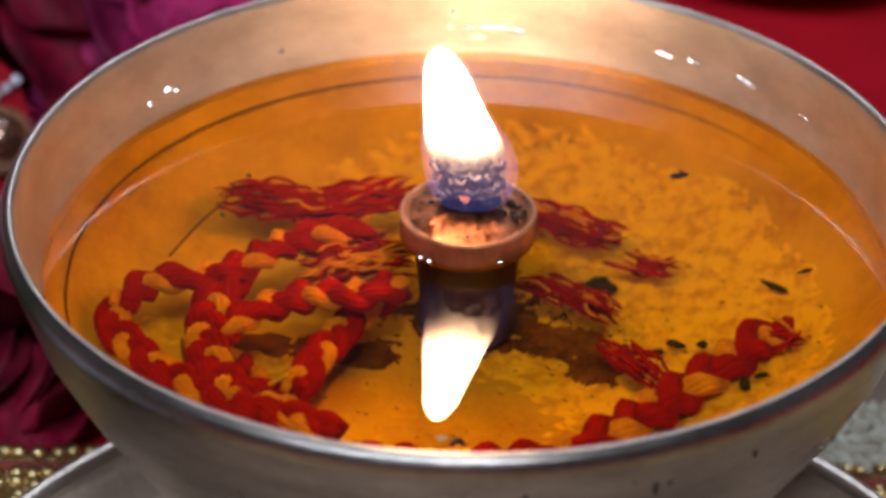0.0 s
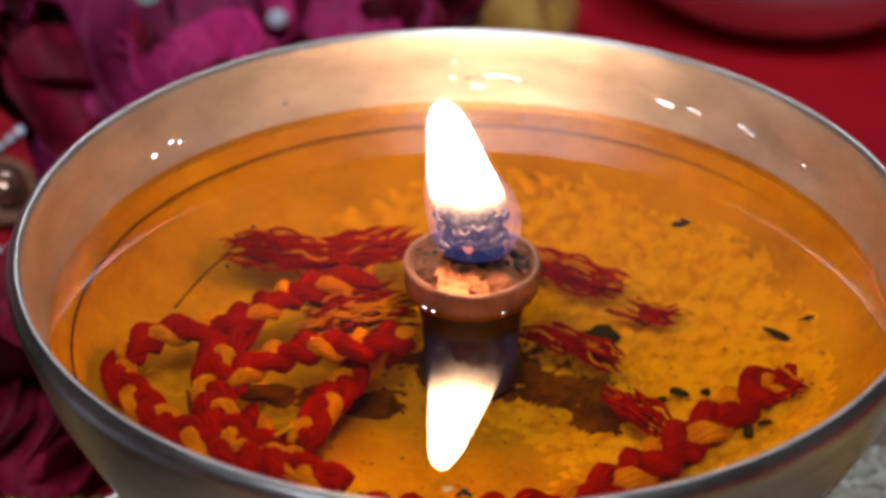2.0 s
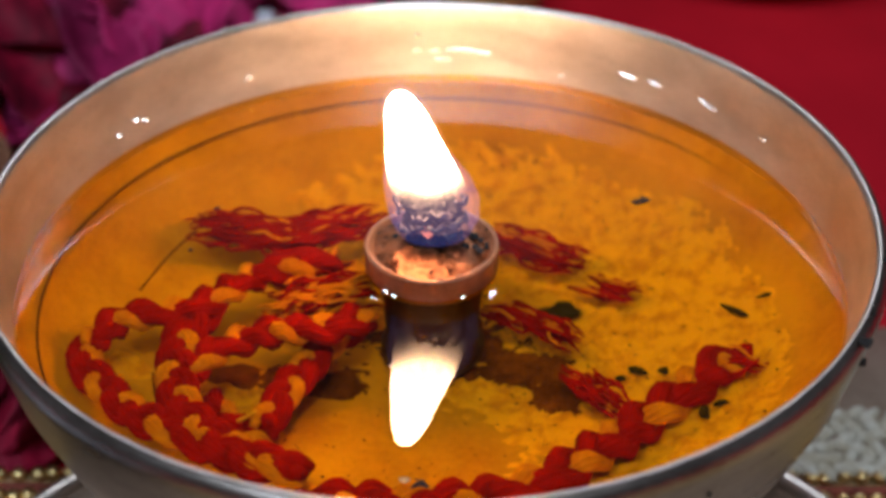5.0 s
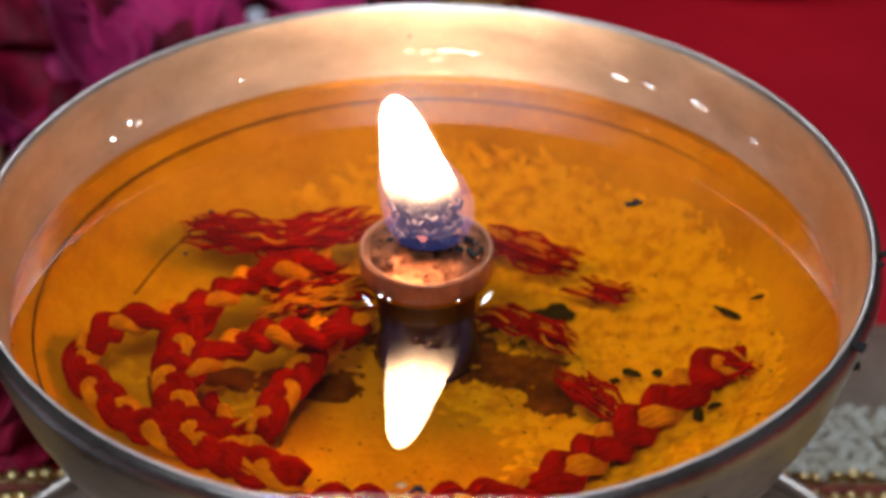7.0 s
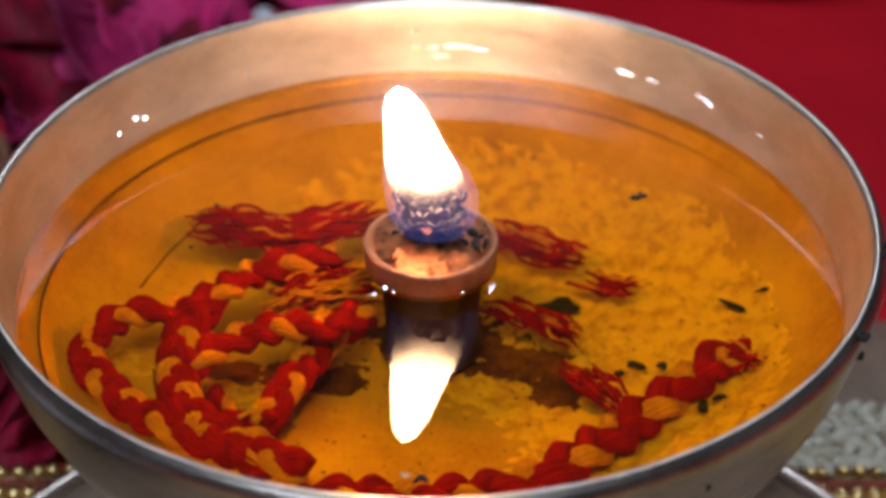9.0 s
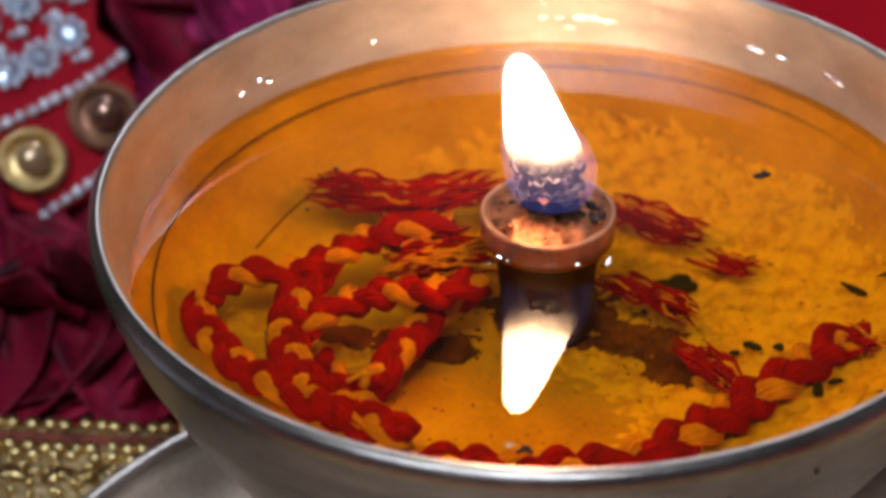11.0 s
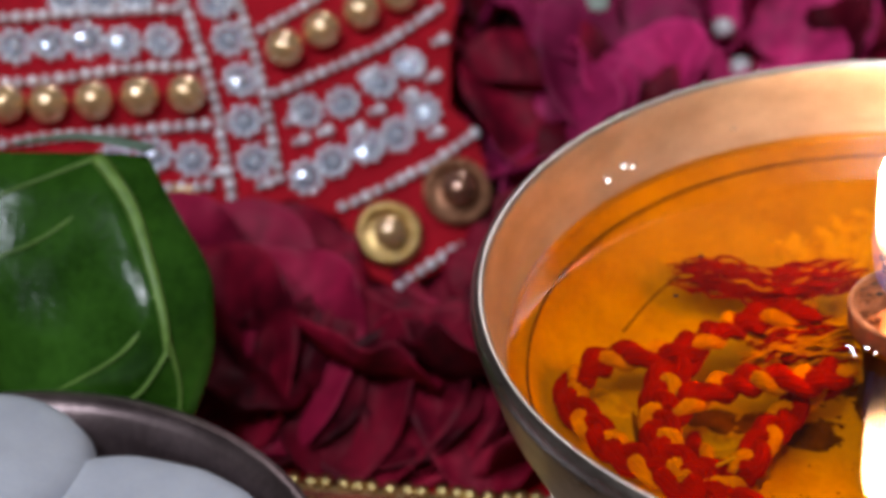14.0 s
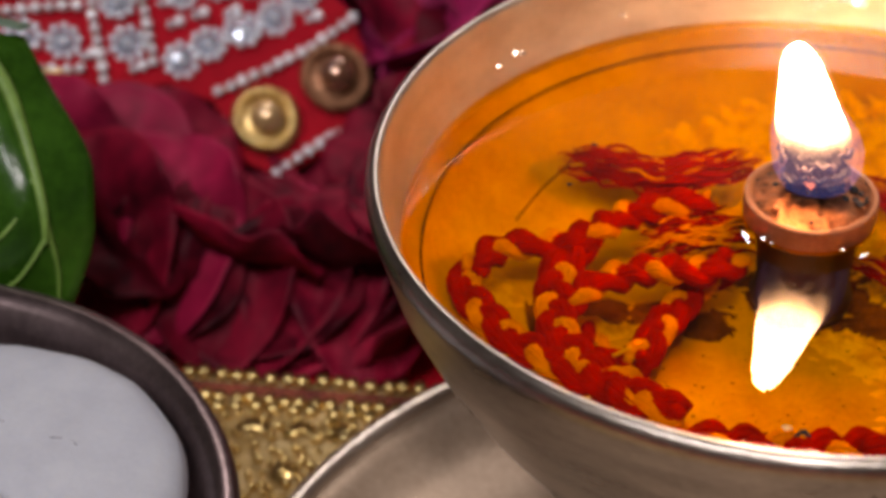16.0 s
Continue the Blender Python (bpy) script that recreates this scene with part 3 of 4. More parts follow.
def braid(points, z, size=0.00106, pitch=0.0096, phase=0.0, spread=1.0):
    """A plait of three cords, two red and one orange, each a twisted bundle of fibres."""
    line = braid_line(points, z)
    cord = thing("braided_thread", "red and orange cotton thread braid sunk in the lamp oil", "thread", group="braided threads in the bowl")
    n = len(line)
    for k, (mat, fat) in enumerate(((RED_THREAD, 1.12), (ORANGE_THREAD, 0.86), (RED_THREAD, 1.12))):
        core, frames = [], []
        for i, c in enumerate(line):
            t = (line[min(i + 1, n - 1)] - line[max(i - 1, 0)]).normalized()
            side = t.cross(Vector((0, 0, 1))).normalized()
            up = side.cross(t)
            a = phase + 2 * math.pi * (i * 0.00035 / pitch + k / 3) + 0.7 * noise.noise(c * 120 + Vector((phase, 0, 0)))
            core.append(c + side * (0.92 * size * math.sin(a)) + up * (0.55 * size * math.sin(2 * a)))
            frames.append((side, up, a))
        bm = bmesh.new()
        for q in range(10):
            pts = []
            for i, c in enumerate(core):
                side, up, a = frames[i]
                swell = size * fat * (0.62 + (0.16 if k == 1 else 0.03) * math.sin(2 * a) + 0.12 * noise.noise(c * 350 + Vector((0, 0, k * 5.0))))
                end = min(1.0, 0.3 + 10 * min(i, n - 1 - i) / n)
                b = 2 * math.pi * q / 9 + i * 0.05
                ring = 0.0 if q == 9 else swell * end
                pts.append(c + side * (ring * math.cos(b)) + up * (ring * 0.85 * math.sin(b)))
            tube(bm, pts[::2], (0.55 if q == 9 else 0.30) * size * fat, 6)
        part("red_cord" if mat is RED_THREAD else "orange_cord", bm, mat, cord)
    return cord


braid([(-34.3, -7.1), (-31.5, -2.7), (-26.8, -1.7), (-22.5, 0.7), (-18.8, 4.8), (-14.9, 6.8), (-9.7, 8.6)], -11.5, phase=1.2)
braid([(-34.6, -5.2), (-34.4, -8.4), (-31.9, -12.8), (-27.5, -17.3), (-22.3, -20.7), (-16.7, -23.2), (-11.4, -25.1)], -12.5, phase=0.2)
braid([(-12.0, -24.0), (-8.0, -25.0), (-3.0, -25.1), (4.3, -24.6), (9.6, -22.6), (15.1, -18.5), (20.9, -12.8), (25.7, -8.0), (29.8, -4.2), (32.5, -5.1)], -16.5,
      size=0.00136, pitch=0.0116, phase=2.6)
braid([(-22.7, 2.2), (-24.9, -4.1), (-25.0, -10.9), (-23.9, -15.5), (-21.1, -19.9), (-16.6, -23.3), (-11.2, -25.6)], -12.5, phase=3.0, size=0.00122)
braid([(-23.4, -10.6), (-20.7, -6.7), (-15.9, -4.0), (-10.3, -3.4), (-5.8, -0.7)], -12.0, phase=4.2, size=0.00108)
braid([(-6.5, 3.4), (-9.9, -0.2), (-13.0, -6.3), (-14.9, -11.1), (-16.3, -14.9)], -15.5, phase=5.0, size=0.00108)

braid([(-15.6, -15.6), (-18.2, -13.6), (-20.6, -11.2), (-22.4, -8.2)], -17.0, phase=0.8, size=0.00095)


def loose_thread(points, z, strands, spread, seed, gold=5):
    """A frayed end: many thin red fibres side by side, with a few orange ones."""
    line = braid_line(points, z)
    cord = thing("frayed_thread", "frayed loose end of red thread sunk in the oil", "thread", group="frayed thread ends in the bowl")
    rr = random.Random(seed)
    for name, mat, count in (("red_fibres", RED_THREAD, strands), ("orange_fibres", ORANGE_THREAD, strands // gold)):
        bm = bmesh.new()
        for k in range(count):
            ox, oy, oz, ph = rr.uniform(-spread, spread), rr.uniform(-spread, spread), rr.uniform(-0.4, 0.9) * spread, rr.uniform(0, 9)
            a, b = int(rr.uniform(0, 0.25) * len(line)), int(rr.uniform(0.72, 1.0) * len(line))
            pts = [c + Vector((ox, oy, oz)) + 0.0013 * noise.noise_vector(c * 330 + Vector((ph, 0, 0))) for c in line[a:b:2]]
            if len(pts) > 3:
                tube(bm, pts, lambda s: 0.00020 * min(1, 0.3 + 6 * min(s, 1 - s)), 5)
        part(name, bm, mat, cord)


loose_thread([(-26.3, 15.0), (-20.9, 14.7), (-16.0, 13.4), (-11.2, 15.3), (-5.3, 18.0)], -12.5, 80, 0.0017, 1)
loose_thread([(6.2, 19.0), (9.0, 17.5), (12.0, 15.5), (17.4, 12.8)], -15.8, 46, 0.0014, 2)
loose_thread([(5.8, 4.4), (9.0, 3.2), (12.0, 1.8), (15.6, -1.6)], -15.6, 50, 0.0012, 3)
loose_thread([(14.2, -4.9), (16.0, -6.9), (17.4, -8.6), (18.9, -11.5)], -16.5, 40, 0.0013, 4)
loose_thread([(-16.0, 2.0), (-12.0, 3.4), (-8.0, 4.4), (-5.0, 5.0)], -13.5, 40, 0.0020, 6, 1)
loose_thread([(16.0, 11.0), (20.0, 9.6), (23.0, 8.8)], -17.0, 14, 0.0012, 7)
loose_thread([(30.5, -4.6), (32.5, -5.6), (34.0, -5.6)], -15.0, 16, 0.0011, 8)
loose_thread([(-15.0, 8.0), (-11.5, 7.5), (-8.0, 9.0)], -14.0, 24, 0.0024, 9, 1)

# ---- crumbs and bits in the oil ----
def crumb(x, y, z, size, seed, shape=(1, 1, 0.5), turn=0.0, mat=None, label="black burnt crumb lying in the oil", where="burnt crumbs in the bowl"):
    bm = ball(size, 2, 1.0, 0.9, seed, 0.9 / size)
    for v in bm.verts:
        v.co = Vector((v.co.x * shape[0], v.co.y * shape[1], v.co.z * shape[2]))
    ob = tagged(part("burnt_crumb", bm, mat or BLACK, smooth=False), label, "crumb", where)
    ob.matrix_world = pose(x, y, z, 0, 0, turn)
    return ob


def on_floor(x, y, up=0.0004):
    return floor_z(math.hypot(x, y)) + up


for k, (x, y, s, sh, tn) in enumerate(((12.2, 8.0, 1.3, (1.3, 0.8, 0.5), 10), (14.4, 8.8, 1.3, (1.4, 0.8, 0.5), -15), (31.9, 4.6, 1.0, (1.6, 0.30, 0.4), -30), (35.0, 5.0, 0.6, (1.4, 0.4, 0.4), 20),
                                       (27.3, -11.7, 0.8, (0.8, 0.9, 0.6), 0), (29.0, -10.4, 0.6, (1.2, 0.5, 0.5), 30), (21.5, -2.6, 0.7, (1.5, 0.7, 0.5), 0),
                                       (24.0, -3.0, 0.6, (1.0, 0.8, 0.5), 50), (19.5, -3.6, 0.5, (1.0, 1.0, 0.5), 0), (12.8, 6.0, 0.4, (1, 1, 0.5), 0))):
    crumb(x / 1000, y / 1000, on_floor(x / 1000, y / 1000, 0.0012), s / 1000, k * 3.1, sh, tn)
for k, (x, y, s, sh, tn) in enumerate(((22.3, 14.1, 0.75, (1.3, 0.5, 0.5), 10), (22.5, 14.6, 0.5, (0.6, 1.0, 0.8), 0), (-23.0, 12.6, 0.28, (1, 1, 0.6), 0), (-24.9, 4.6, 0.25, (1, 1, 0.6), 0),
                                       (-0.6, -32.1, 0.6, (1.3, 0.3, 0.4), 40), (-0.2, -32.2, 0.5, (1.2, 0.3, 0.4), -40), (-1.9, -31.6, 0.4, (1, 0.8, 0.5), 0))):
    crumb(x / 1000, y / 1000, ZO + 0.0001, s / 1000, 40 + k * 2.3, sh, tn, STRAW if k == 6 else None, "tiny dark speck floating on the oil", "specks floating on the oil")
rnd = random.Random(11)
fine = bmesh.new()
for k in range(700):
    a, r = rnd.uniform(0, 6.28), 0.036 * math.sqrt(rnd.random())
    x, y = r * math.cos(a), r * math.sin(a)
    near = (x / 0.02) ** 2 + ((y + 0.008) / 0.014) ** 2 < 1
    if x < -0.004 and not near:
        continue
    q = bmesh.ops.create_icosphere(fine, subdivisions=1, radius=rnd.uniform(0.00006, 0.00015), matrix=Matrix.Translation((x, y, on_floor(r, 0, 0.0003))) @ Matrix.Diagonal((rnd.uniform(0.7, 2), 1, 0.6, 1)))
tagged(part("fine_soot", fine, surface("brown_soot", (0.13, 0.05, 0.016), rough=0.8, scale=900)), "scattered brown soot flecks under the oil", "soot", kind="stuff")
st = bmesh.new()
tube(st, [Vector((-0.0187, -0.0149, on_floor(0.024, 0, 0.0040))), Vector((-0.0172, -0.0138, on_floor(0.022, 0, 0.0044))), Vector((-0.0158, -0.0127, on_floor(0.020, 0, 0.0048)))], 0.00022, 6)
tagged(part("straw_bit", st, STRAW), "short pale straw lying on the braided thread", "straw")
hair = bmesh.new()
tube(hair, spline([(-0.0259, 0.0156, ZR - 0.0128), (-0.0284, 0.0109, ZR - 0.0130), (-0.0306, 0.0043, ZR - 0.0128)], 8), 0.00014, 5)
tagged(part("thread_strand", hair, surface("brown_fibre", (0.16, 0.06, 0.02), rough=0.7, scale=900)), "single thin brown fibre trailing from the thread", "thread")
for k, (x, y, z, s) in enumerate(((39.8, -21.6, 0.2, 0.55), (39.9, -20.9, -2.6, 0.5), (43.9, -9.0, 0.5, 0.4), (44.6, -7.0, 0.3, 0.45))):
    crumb(x / 1000, y / 1000, ZR + z / 1000, s / 1000, 70 + k, (1, 0.9, 0.8), 20 * k, None, "black soot crumb stuck to the bowl's lip", "soot on the lip")

# oil drops on the inner wall, mirror blobs added as light glints, smudges on the outside
GLINT = surface("glint_mirror", (0.95, 0.95, 0.95), (0.88, 0.88, 0.88), rough=0.06, metal=1.0, scale=900, bump=0.05)
TO_EYE, BURN, TUBE, BULB = Vector((0, -0.175, 0.16)), Vector((HX, HY, ZR + 0.005)), Vector((-0.42, -0.75, 1.30)), Vector((0.10, -0.85, 1.36))


def glint_spot(name, label, x, y, z, long, high, shine, group):
    """A small mirror glint added on wall or collar, turned to catch one light."""
    at = Vector((x / 1006, y / 1006, ZR + z / 1000))
    n = ((shine - at).normalized() + (TO_EYE - at).normalized()).normalized()
    side = Vector((-y, x, 0)).normalized()
    side = (side - n * side.dot(n)).normalized()
    up = n.cross(side)
    bm = ball(1.0, 3, 1.0, 0.25, x, 1.6)
    turn = Matrix((side, up, n)).transposed().to_4x4()
    ob = tagged(part(name, bm, GLINT), label, "drop" if "drop" in name else "dent", group)
    ob.matrix_world = Matrix.Translation(at) @ turn @ Matrix.Diagonal((long / (1600 if "drop" in name else 1150), high / (2200 if "drop" in name else 3000), min(long, high) / 6000, 1))


for x, y, z, s, shine in ((-21.8, 36.9, -5.7, 0.55, BULB), (-33.5, 26.6, -5.4, 0.42, TUBE), (-32.6, 27.5, -5.9, 0.5, BULB), (-35.1, 24.3, -6.0, 0.5, BULB), (-2.2, 43.2, -3.4, 0.45, BURN),
                          (14.9, 39.8, -6.9, 0.3, BULB), (-40.8, -10.4, -8.6, 0.5, BULB)):
    glint_spot("glint_drop", "tiny glinting oil drop clinging inside the bowl", x, y, z, s * 1.2, s, shine, "oil drops on the bowl wall")
for x, y, z, shine in ((-4.6, -3.1, -7.6, TUBE), (-3.6, -3.7, -7.7, BULB), (3.3, -3.9, -7.6, BULB)):
    glint_spot("glint_drop", "tiny mirror bead added as a light glint on the wick holder's collar", x, y, z, 0.55, 0.6, shine, "oil drops on the wick holder")
# these streaks model reflections of flame and lamps on the wall
for x, y, z, long, high, shine in ((-2.2, 42.9, -5.2, 0.7, 0.45, BURN), (-0.2, 42.9, -5.3, 0.9, 0.4, BURN), (2.9, 42.8, -5.1, 2.2, 0.55, BURN), (5.4, 42.5, -5.4, 1.3, 0.4, BURN), (0.8, 42.6, -6.3, 1.2, 0.25, BURN),
                                   (23.2, 36.2, -5.3, 2.6, 0.4, TUBE), (26.0, 34.2, -5.2, 1.8, 0.4, BULB), (31.6, 29.1, -5.1, 2.6, 0.5, BULB), (36.6, 22.4, -5.4, 1.2, 0.25, TUBE)):
    glint_spot("mirror_streak", "long bright streak added as a light reflection on the bowl's inner wall", x, y, z, long, high, shine, "dents in the bowl wall")
for k, (x, y, z, tall) in enumerate(((5.2, -44.2, -4.2, 3.0), (5.6, -44.0, -5.6, 2.0), (14.1, -42.2, -3.6, 1.6), (15.9, -41.3, -4.6, 3.6), (17.0, -40.8, -4.4, 3.2), (18.4, -40.3, -3.8, 2.4), (24.5, -37.0, -4.5, 1.4))):
    crumb(x / 1000, y / 1000, ZR + z / 1000, 0.0003, 90 + k, (0.8, 0.8, tall), 0, None, "thin dark soot streak on the bowl's outside", "soot streaks outside the bowl")
# ---- beads of the lace hem ----
def bead_mesh(name, r, mat, sub=2, squash=1.0):
    bm = ball(r, sub, squash)
    me = bpy.data.meshes.new(name)
    bm.to_mesh(me)
    bm.free()
    me.materials.append(mat)
    for p in me.polygons:
        p.use_smooth = True
    return me


def put(name, me, parent, x, y, z, rot=0.0):
    ob = new(name, me)
    ob.parent = parent
    ob.location = (x, y, z)
    ob.rotation_euler = (0, 0, rot)
    return ob


GB = bead_mesh("bead", 0.00100, GOLD_BEAD, 2, 0.85)
rnd = random.Random(21)
for row, (y, step) in enumerate(((0.0170, 0.0021), (0.0128, 0.0020), (0.0112, 0.0024))):
    x = -0.075 + row * 0.0011
    while x < 0.075:
        if abs(x) > 0.030:
            put("bead", GB, lace, x + rnd.uniform(-0.0003, 0.0003), y + rnd.uniform(-0.0003, 0.0003), 0.0012)
        x += step
# flower-like scrolls of beads nearer the plate, and red thread between the hem rows
hem = bmesh.new()
tube(hem, [Vector((-0.139 + 0.278 * i / 80, 0.0149, 0.0005)) for i in range(81)], 0.0010, 6, 0.7)
part("hem_cord", hem, HEM_RED, lace, "dark red cord between the bead rows")
for side in (-1, 1):
    for k in range(7):
        pb = ball(0.0016, 2, 0.3)
        for v in pb.verts:
            v.co += Vector((side * (0.047 + 0.0052 * (k % 4)) + rnd.uniform(-0.001, 0.001), 0.0085 - 0.0075 * (k // 4) - rnd.uniform(0, 0.001), 0.0011))
        part("sequin", pb, GOLD, lace)
tiny = bmesh.new()
for k in range(1700):
    x, y = rnd.choice((-1, 1)) * rnd.uniform(0.034, 0.085), rnd.uniform(-0.03, 0.0118)
    if math.hypot(x, y + 0.031) > 0.0585:
        bmesh.ops.create_icosphere(tiny, subdivisions=1, radius=rnd.uniform(0.00035, 0.00075), matrix=Matrix.Translation((x, y, 0.0011)))
tagged(part("beadwork", tiny, GOLD_BEAD, lace, "tiny gold seed beads sewn over the lace"), kind="stuff")

# pale crochet edging beyond the beaded hem
edging = bmesh.new()
for row in range(6):
    x = 0.040 + 0.0009 * (row % 2)
    while x < 0.110:
        m = Matrix.Translation((x, 0.0176 + 0.0021 * row + 0.0004 * math.sin(x * 900 + row), 0.0016)) @ Matrix.Rotation(rnd.uniform(-0.6, 0.6) + (0.7 if row % 2 else -0.7), 4, "Z") @ Matrix.Diagonal((1.5, 0.75, 0.7, 1))
        bmesh.ops.create_icosphere(edging, subdivisions=2, radius=rnd.uniform(0.0010, 0.0013), matrix=m)
        x += rnd.uniform(0.0019, 0.0025)
tagged(part("crochet_edging", edging, surface("pale_silver_thread", (0.82, 0.78, 0.66), (0.50, 0.42, 0.28), rough=0.4, scale=500, fine=2200, bump=0.9, dist=0.0005), lace, "pale silver crocheted edging"), kind="stuff")

# ---- jewelled trim lying on the petals ----
def on_trim(x, y, lift=0.0):
    """A place on the slanting trim from x and y in millimetres."""
    x, y = x / 1000, y / 1000
    return Vector((x, y, ZR - 0.037 + 0.75 * (y - 0.057) - 0.45 * (x + 0.070))) + TN * lift


TN = Vector((0.45, -0.75, 1.0)).normalized()
TURN = TN.to_track_quat("Z", "Y").to_matrix().to_4x4()
trim = thing("jewelled_trim", "red fabric trim set with rhinestones, pearls and silver bead chains", "trim piece")


def panel(points, thick=0.0012):
    bm = bmesh.new()
    top = [bm.verts.new(on_trim(x, y)) for x, y in points]
    bot = [bm.verts.new(on_trim(x, y, -thick)) for x, y in points]
    bm.faces.new(top)
    bm.faces.new(bot[::-1])
    n = len(points)
    for i in range(n):
        bm.faces.new((top[i], bot[i], bot[(i + 1) % n], top[(i + 1) % n]))
    bmesh.ops.recalc_face_normals(bm, faces=bm.faces)
    return bm


part("fabric", panel([(-136, 66), (-130, 40), (-113.5, 43.7), (-100.8, 48.3), (-91.8, 51.4), (-83.8, 56.0), (-77.5, 56.2), (-72.4, 51.1), (-67.8, 51.3), (-58.5, 59.5), (-59.2, 69.5), (-61.3, 73.0), (-65.0, 74.5), (-66.0, 82.8), (-65.0, 93.0),
                      (-90, 97), (-125, 84)]), RED_FELT, trim, "red felt ground", smooth=False)
SB = bead_mesh("bead", 0.00082, SILVER_BEAD, 2)
SPARK = bead_mesh("bead", 0.00072, surface("dull_silver_bead", (0.86, 0.83, 0.88), rough=0.30, metal=0.15, scale=700), 2)


def bead_chain(points, step=0.00185):
    line = even([on_trim(x, y) for x, y in points], step)
    ch = new("bead_chain")
    ch.parent = trim
    for c in line:
        p = c + TN * 0.0010
        put("bead", SB if rnd.random() < 0.50 else SPARK, ch, p.x + rnd.uniform(-0.0001, 0.0001), p.y + rnd.uniform(-0.0001, 0.0001), p.z)
    cup = bmesh.new()
    tube(cup, [c + TN * 0.0002 for c in line], 0.0004, 6, 0.6)
    part("setting", cup, STEEL_DIM, ch, "silver setting")


for pts in ([(-103.8, 75.0), (-101.1, 71.1), (-97.7, 66.0), (-95.6, 62.6), (-94.2, 58.8), (-91.3, 51.9)], [(-96.9, 78.4), (-93.9, 73.8), (-90.9, 68.6), (-89.0, 64.5), (-85.9, 57.1)],
            [(-130.0, 59.7), (-116.9, 65.8), (-103.1, 71.7)], [(-128.0, 52.6), (-116.6, 57.8), (-108.3, 62.3), (-98.6, 66.4)], [(-123.4, 47.3), (-115.9, 51.1), (-109.3, 54.1), (-96.2, 60.1)],
            [(-103.4, 49.7), (-93.8, 53.6)], [(-91.5, 73.5), (-87.5, 77.4), (-82.8, 82.4)], [(-88.4, 66.9), (-84.6, 70.0), (-79.0, 74.6), (-74.8, 78.3), (-67.9, 85.7)],
            [(-77.3, 57.3), (-72.1, 61.5), (-65.9, 67.0), (-60.4, 73.2)], [(-68.5, 51.1), (-67.2, 52.6), (-65.5, 54.4), (-62.1, 57.8), (-58.5, 60.0)]):
    bead_chain(pts)


def gem_mesh(r, n=10):
    """A faceted stone: table, star facets, crown and girdle."""
    bm = bmesh.new()
    rings = []
    for rr, z, off in ((0.46, 0.52, 0.0), (0.74, 0.40, 0.5), (0.98, 0.16, 0.0), (1.0, 0.0, 0.0)):
        rings.append([bm.verts.new((r * rr * math.cos(2 * math.pi * (i + off) / n), r * rr * math.sin(2 * math.pi * (i + off) / n), r * z)) for i in range(n)])
    bm.faces.new(rings[0])
    for a, b in zip(rings, rings[1:]):
        for i in range(n):
            bm.faces.new((a[i], b[i], b[(i + 1) % n]))
            bm.faces.new((a[i], b[(i + 1) % n], a[(i + 1) % n]))
    bm.faces.new(rings[-1][::-1])
    bmesh.ops.recalc_face_normals(bm, faces=bm.faces)
    me = bpy.data.meshes.new("rhinestone")
    bm.to_mesh(me)
    bm.free()
    me.materials.append(STONE)
    return me


GEM = gem_mesh(0.00140)
halo = bmesh.new()
for i in range(9):
    a = 2 * math.pi * i / 9
    bmesh.ops.create_icosphere(halo, subdivisions=2, radius=0.00056, matrix=Matrix.Translation((0.00188 * math.cos(a), 0.00188 * math.sin(a), 0.0005)))
HALO = bpy.data.meshes.new("setting_ring")
halo.to_mesh(HALO)
halo.free()
HALO.materials.append(CRYSTAL)
for p in HALO.polygons:
    p.use_smooth = True


def gem(x, y, s=1.0):
    g = new("rhinestone", GEM)
    g.parent = trim
    g.matrix_basis = Matrix.Translation(on_trim(x, y, 0.0002)) @ TURN @ pose(0, 0, 0, rnd.uniform(-14, 14), rnd.uniform(-14, 14), rnd.uniform(0, 90)) @ Matrix.Scale(s, 4)
    put("setting_ring", HALO, g, 0, 0, 0)
    # domed bead added on the stone to give it a lamp glint
    put("bead", GLINT_BEAD, g, 0, 0, 0.0006)


# bright bead added for sparkle on the stones and between them
GLINT_BEAD = bead_mesh("bead", 0.00062, surface("clear_glint_bead", (0.95, 0.97, 1.0), (0.80, 0.85, 0.95), rough=0.06, metal=0.5, scale=900, coat=1.0, spec=1.0), 2)
# rows of stones between the chains: the long band, the crossing band and the slanting band
for x, y in ((-127.4, 57.4), (-122.8, 59.5), (-118.3, 61.6), (-113.9, 63.7), (-109.1, 65.2), (-104.2, 67.2), (-97.6, 55.4), (-102.6, 54.0), (-107.3, 51.8), (-108.3, 71.3), (-113.0, 69.2), (-117.6, 67.2),
             (-99.6, 78.4), (-97.8, 74.6), (-95.6, 70.9), (-93.2, 66.7), (-91.7, 62.2), (-89.6, 58.2), (-84.0, 66.4), (-79.2, 69.2), (-74.9, 73.4), (-71.3, 77.0),
             (-82.6, 59.0), (-79.4, 62.0), (-75.3, 65.2), (-71.5, 68.3), (-68.4, 72.3)):
    gem(x, y, rnd.uniform(1.08, 1.18))
for x, y in ((-88.4, 55.6), (-81.7, 64.5), (-77.6, 66.4), (-75.3, 69.5), (-71.4, 72.9), (-68.4, 76.2), (-68.1, 81.0), (-77.4, 73.0), (-86.2, 64.2), (-84.6, 62.3), (-67.0, 69.8), (-94.8, 54.6)):
    c = on_trim(x, y, 0.0008)
    put("bead", GLINT_BEAD, trim, c.x, c.y, c.z)
    c = on_trim(x + 1.1, y + 0.9, 0.0007)
    put("bead", SB, trim, c.x, c.y, c.z)


